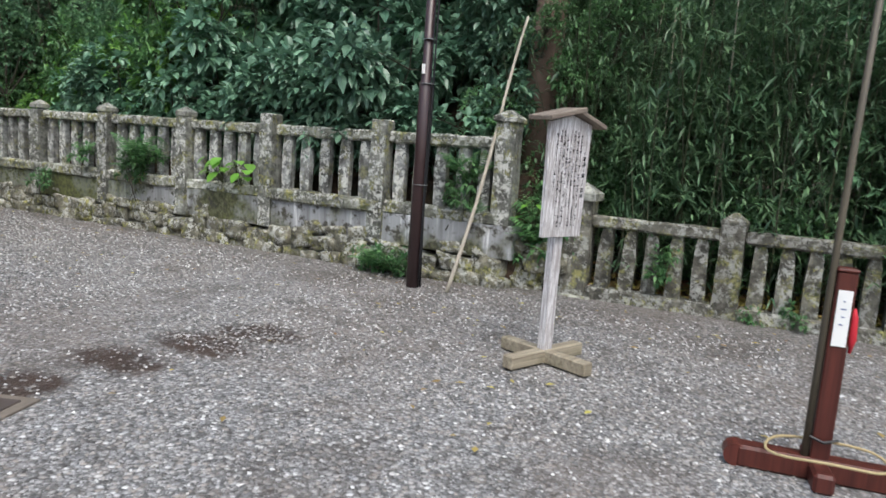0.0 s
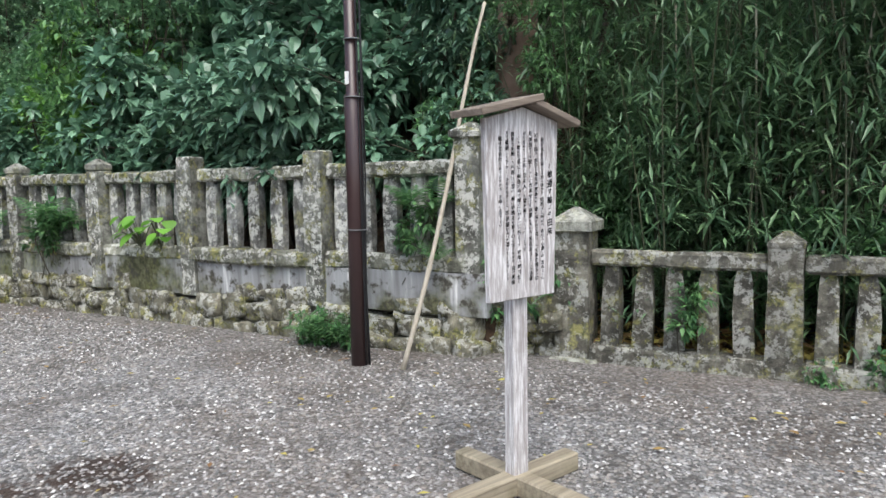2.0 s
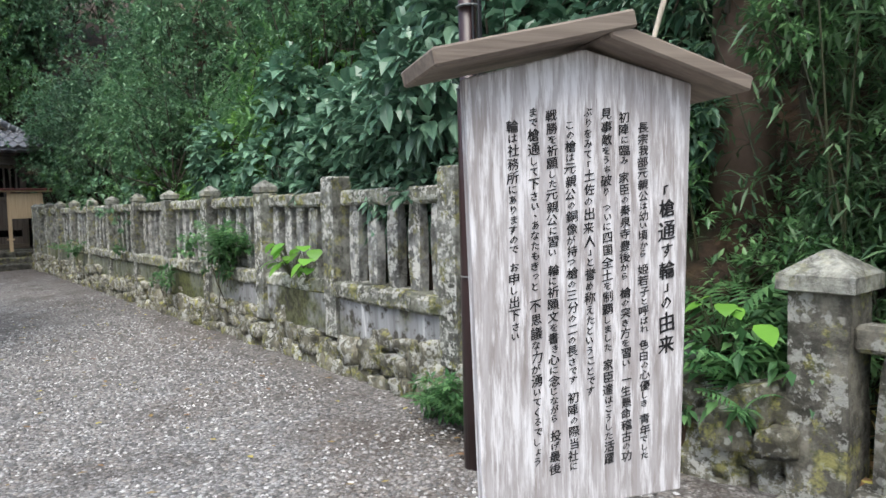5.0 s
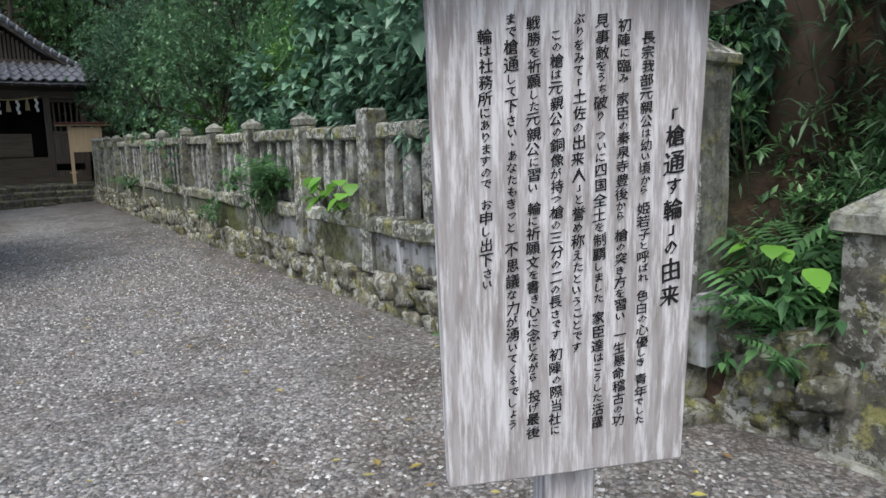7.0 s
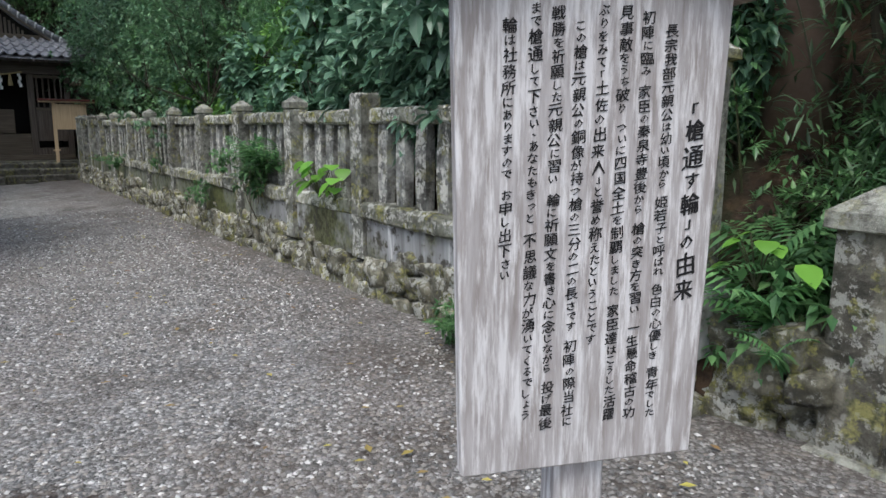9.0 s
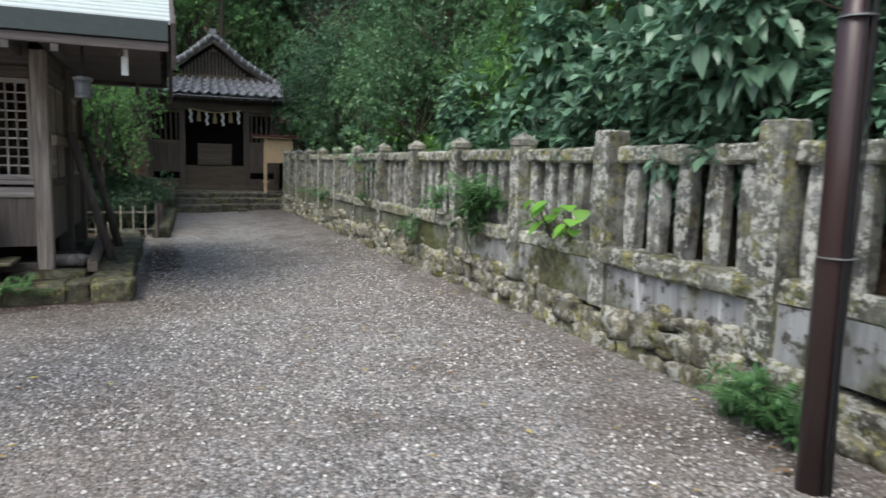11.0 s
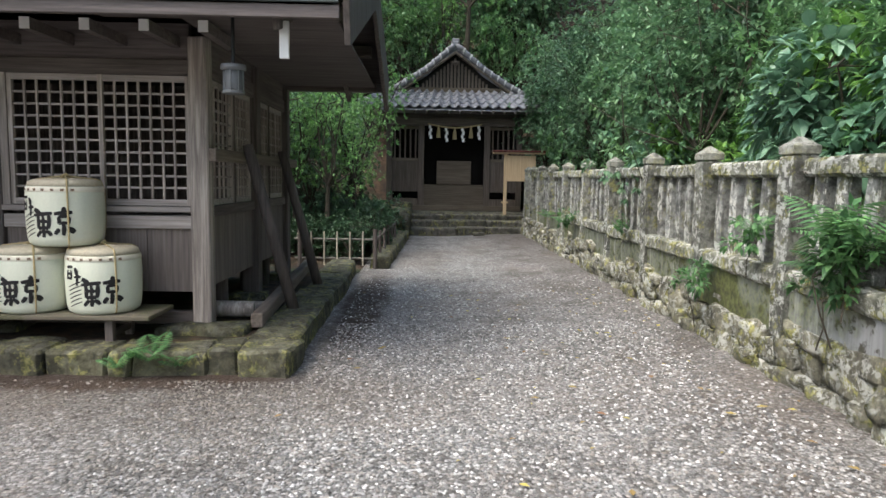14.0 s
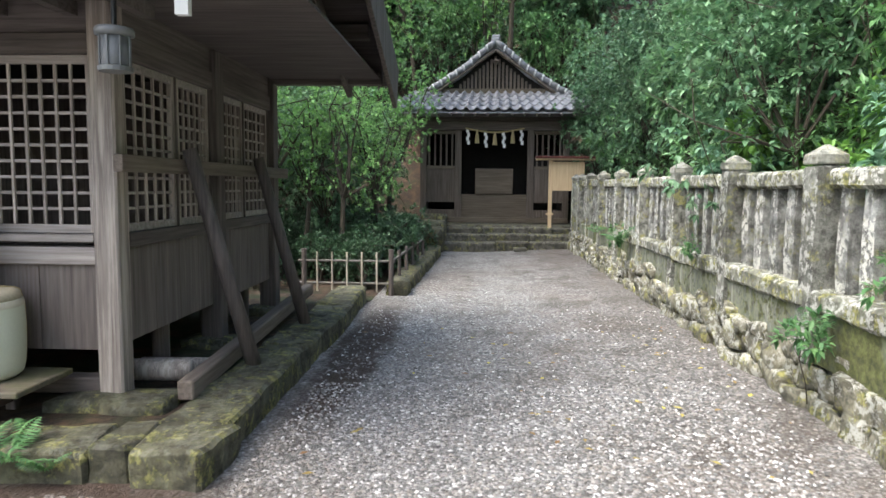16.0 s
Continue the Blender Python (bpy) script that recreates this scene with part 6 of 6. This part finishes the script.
        place(small[int(R.integers(3))], x, y, R.uniform(1.1, 1.8), R, 0.6 + R.uniform(0, 2.6))


bank()

# trunks among the leaves
for x, y, h, r, lx in ((-2.25, 7.95, 5.5, 0.17, 0.3), (2.6, 10.5, 8, 0.17, 0.4), (4.1, 11.5, 8, 0.2, -0.3), (3.4, 12.5, 8, 0.15, 0.2), (-15.0, 10.0, 7, 0.18, 0.3), (-12.6, 8.6, 5, 0.14, -0.5)):
    t = thing("tree_trunk", "bare reddish tree trunk standing among the leaves", "tree", (x, y, ground_z(x, y) - 0.3))
    part("trunk", roughen(tube([(lx * f, -0.15 * f, h * f) for f in np.linspace(0, 1, 9)], [r * (1.25 - 0.6 * f) for f in np.linspace(0, 1, 9)], 12), 0.03, 5, x), TRUNK, t, "", True)
    for k in range(4):
        f = 0.35 + 0.15 * k
        s = 1 if k % 2 else -1
        part("limb", tube([(lx * f, -0.15 * f, h * f), (lx * f + s * 0.6, -0.4, h * f + 0.5), (lx * f + s * 1.3, -0.5, h * f + 0.8)], [r * 0.4, r * 0.25, r * 0.1], 7), TRUNK, t, "", True)

# tall bare canes in the thicket
for x in (-0.75, -0.15, 0.35, 0.9, 1.9, 2.6, -1.15):
    c = thing("bamboo_cane", "tall thin dry bamboo cane in the thicket", "bamboo", (x, 7.75 + 0.25 * R.random(), 0.15), group="tall canes")
    lx = R.uniform(-0.25, 0.35)
    part("culm", tube([(lx * f, 0.1 * f, 3.6 * f) for f in np.linspace(0, 1, 8)], [0.014 - 0.008 * f for f in np.linspace(0, 1, 8)], 7), BAMBOO, c, "", True)

# leafy weeds at the foot of the wall
for x, y, z, s in ((-3.35, 6.5, 0.05, 0.8), (-3.12, 6.5, 0.05, 0.75), (-3.5, 6.52, 0.1, 0.7), (-7.25, 6.6, 0.82, 1.1), (-7.1, 6.6, 0.95, 1.0), (-7.3, 6.58, 0.7, 0.9), (-1.7, 6.95, 0.45, 1.2), (-1.8, 6.9, 0.3, 1.0), (-1.6, 7.0, 0.6, 1.2), (-2.5, 6.7, 1.05, 0.9), (-2.65, 6.68, 0.85, 0.8), (-9.15, 6.55, 0.45, 0.8), (-8.35, 6.6, 0.95, 0.8), (-0.5, 6.92, 0.3, 0.8), (-0.45, 6.9, 0.5, 0.7), (0.6, 6.9, 0.1, 0.7), (-11.6, 6.58, 0.8, 0.6), (0.3, 6.85, 0.08, 0.5), (-14.6, 6.58, 0.7, 0.8)):
    place(weeds[int(R.integers(2))], x, y, s, R, z)

# ferns and weeds on the stonework
for x, y, z, s, k in ((-7.3, 6.64, 0.86, 0.9, 0), (-7.1, 6.62, 0.95, 1.0, 0), (-7.3, 6.6, 1.05, 0.8, 0), (-3.35, 6.5, 0.12, 0.9, 1), (-3.2, 6.48, 0.1, 0.9, 0), (-3.5, 6.52, 0.16, 0.8, 1), (-9.2, 6.6, 0.6, 0.6, 1), (-8.2, 2.3, 0.1, 0.55, 0), (-8.12, 2.1, 0.06, 0.55, 1), (-8.18, 2.5, 0.06, 0.5, 1), (-2.45, 6.7, 1.15, 0.8, 0), (-2.6, 6.68, 1.25, 0.7, 1), (-1.75, 6.95, 0.55, 1.0, 0), (-1.65, 6.9, 0.4, 1.0, 1), (-1.8, 7.1, 0.75, 1.0, 0), (-0.55, 7.0, 0.5, 0.6, 1), (-2.35, 6.66, 0.8, 0.6, 1), (-14.5, 6.55, 0.7, 0.6, 0), (-16.5, 6.55, 0.7, 0.7, 1), (-8.3, 6.6, 1.05, 0.6, 1)):
    place(ferns[k], x, y, s * 1.35, R, z, 0.2)


def broad_plant(x, y, z, s, n, seed):
    rng = np.random.default_rng(seed)
    ob = thing("broadleaf_plant", "bright yellow-green broad-leaved plant rooted in the wall", "plant", (x, y, z))
    for k in range(n):
        t, r = rng.uniform(0, 6.28), rng.uniform(0.03, 0.2) * s
        d = Vector((math.cos(t) * 0.8, -0.45 + 0.3 * math.sin(t), -0.35 + rng.uniform(-0.35, 0.45))).normalized()
        o = Vector((math.cos(t) * r * 1.3, math.sin(t) * r * 0.4 - 0.03, 0.1 + rng.uniform(0, 0.2) * s))
        side = d.cross(Vector((0, 0, 1))).normalized()
        up = side.cross(d)
        L = 0.115 * s * rng.uniform(0.75, 1.15)
        bm = bmesh.new()
        rows = []
        for f, w in ((0, 0.04), (0.1, 0.4), (0.35, 0.58), (0.6, 0.5), (0.84, 0.26), (1.0, 0.01)):
            c = o + d * L * f - Vector((0, 0, 0.35 * L * f * f))
            rows.append([bm.verts.new(c - side * w * L + up * 0.12 * w * L), bm.verts.new(c), bm.verts.new(c + side * w * L + up * 0.12 * w * L)])
        for a0, a1 in zip(rows, rows[1:]):
            for i in range(2):
                bm.faces.new((a0[i], a0[i + 1], a1[i + 1], a1[i]))
        part("leaf", bm, LEAF_BRIGHT, ob, "", True)
        part("stalk", tube([(0, 0, 0), o * 0.6 + Vector((0, 0, 0.02)), o], 0.004, 5), CULM, ob)


broad_plant(-5.75, 6.64, 0.83, 1.1, 12, 1)
broad_plant(-5.45, 6.64, 0.82, 1.05, 10, 2)
broad_plant(-1.8, 6.92, 0.72, 0.85, 9, 3)


# ---- gravel stones and fallen leaves ----
def scatter():
    rng = np.random.default_rng(5)
    base = np.array([(1, 0, 0), (-1, 0, 0), (0, 1, 0), (0, -1, 0), (0, 0, 1), (0, 0, -1)], float)
    tri = np.array([(0, 2, 4), (2, 1, 4), (1, 3, 4), (3, 0, 4), (2, 0, 5), (1, 2, 5), (3, 1, 5), (0, 3, 5)])
    xy = np.concatenate([rng.uniform((-13, 1.0), (1.5, 6.6), (26000, 2)), rng.uniform((-10, 2.6), (-4.4, 6.3), (26000, 2)), rng.uniform((-3.6, 3.6), (0.6, 6.4), (8000, 2))])
    xy = xy[~((xy[:, 0] < -8.05) & (xy[:, 1] < 3.4))]
    n = len(xy)
    size = rng.uniform(0.006, 0.0145, n)
    turn = rng.uniform(0, 6.28, n)
    long_by = rng.uniform(0.9, 1.5, n)
    body = base[None] * np.stack([size * long_by, size, size * 0.6], 1)[:, None] + rng.uniform(-0.25, 0.25, (n, 6, 3)) * size[:, None, None]
    c, sn = np.cos(turn)[:, None], np.sin(turn)[:, None]
    high = np.array([ground_z(x, y) + 0.012 * noise.noise(Vector((x * 0.8, y * 0.8, 0))) for x, y in xy]) + 0.003
    V = np.stack([xy[:, :1] + body[..., 0] * c - body[..., 1] * sn, xy[:, 1:] + body[..., 0] * sn + body[..., 1] * c, high[:, None] + body[..., 2]], 2).reshape(-1, 3)
    F = (tri[None] + 6 * np.arange(n)[:, None, None]).reshape(-1, 3)
    me = bpy.data.meshes.new("gravel_stones")
    me.from_pydata(V.tolist(), [], F.tolist())
    m = Mat("loose_gravel", 0.7)
    me.materials.append(m.done(m.mix(m.math("MULTIPLY", earth_strip(m, m.world_coords()), 0.7), m.ramp(m.island(), [(0, (0.08, 0.076, 0.072)), (0.35, (0.17, 0.166, 0.162)), (0.6, (0.25, 0.228, 0.204)), (0.86, (0.36, 0.35, 0.34)), (1.0, (0.64, 0.63, 0.61))]), (0.12, 0.1, 0.082))))
    tagged(new("gravel_stones", me), "loose grey and white gravel stones on the court", "gravel", kind="stuff")
    V, F = [], []
    for k in range(260):
        x, y = rng.uniform(-12, 2.5), 6.6 - abs(rng.normal()) * 1.7
        if (x < -8.1 and y < 3.4) or y < 1.2:
            continue
        t, s = rng.uniform(0, 6.28), rng.uniform(0.016, 0.04)
        c, sn = math.cos(t), math.sin(t)
        z = ground_z(x, y) + 0.02
        i = len(V)
        V += [(x - c * s, y - sn * s, z), (x + sn * s * 0.5, y - c * s * 0.5, z + 0.004), (x + c * s, y + sn * s, z + 0.003), (x - sn * s * 0.5, y + c * s * 0.5, z + 0.006)]
        F.append((i, i + 1, i + 2, i + 3))
    for k in range(2600):
        x, y = rng.uniform(-1.6, 4.5), 7.05 + abs(rng.normal()) * 0.45
        t, s = rng.uniform(0, 6.28), rng.uniform(0.03, 0.07)
        c, sn = math.cos(t), math.sin(t)
        z = ground_z(x, y) + 0.02 + rng.uniform(0, 0.12)
        i = len(V)
        u = rng.uniform(-0.03, 0.03, 4)
        V += [(x - c * s, y - sn * s, z + u[0]), (x + sn * s * 0.35, y - c * s * 0.35, z + u[1]), (x + c * s, y + sn * s, z + u[2]), (x - sn * s * 0.35, y + c * s * 0.35, z + u[3])]
        F.append((i, i + 1, i + 2, i + 3))
    me = bpy.data.meshes.new("fallen_leaves")
    me.from_pydata(V, [], F)
    me.materials.append(LEAF_DEAD)
    tagged(new("fallen_leaves", me), "small yellow and brown fallen leaves on the gravel", "leaves", kind="stuff")


scatter()
for ob in bright + big + mid + small + light + lowbush + canes + ferns + weeds:
    for o in (*ob.children_recursive, ob):
        bpy.data.objects.remove(o)
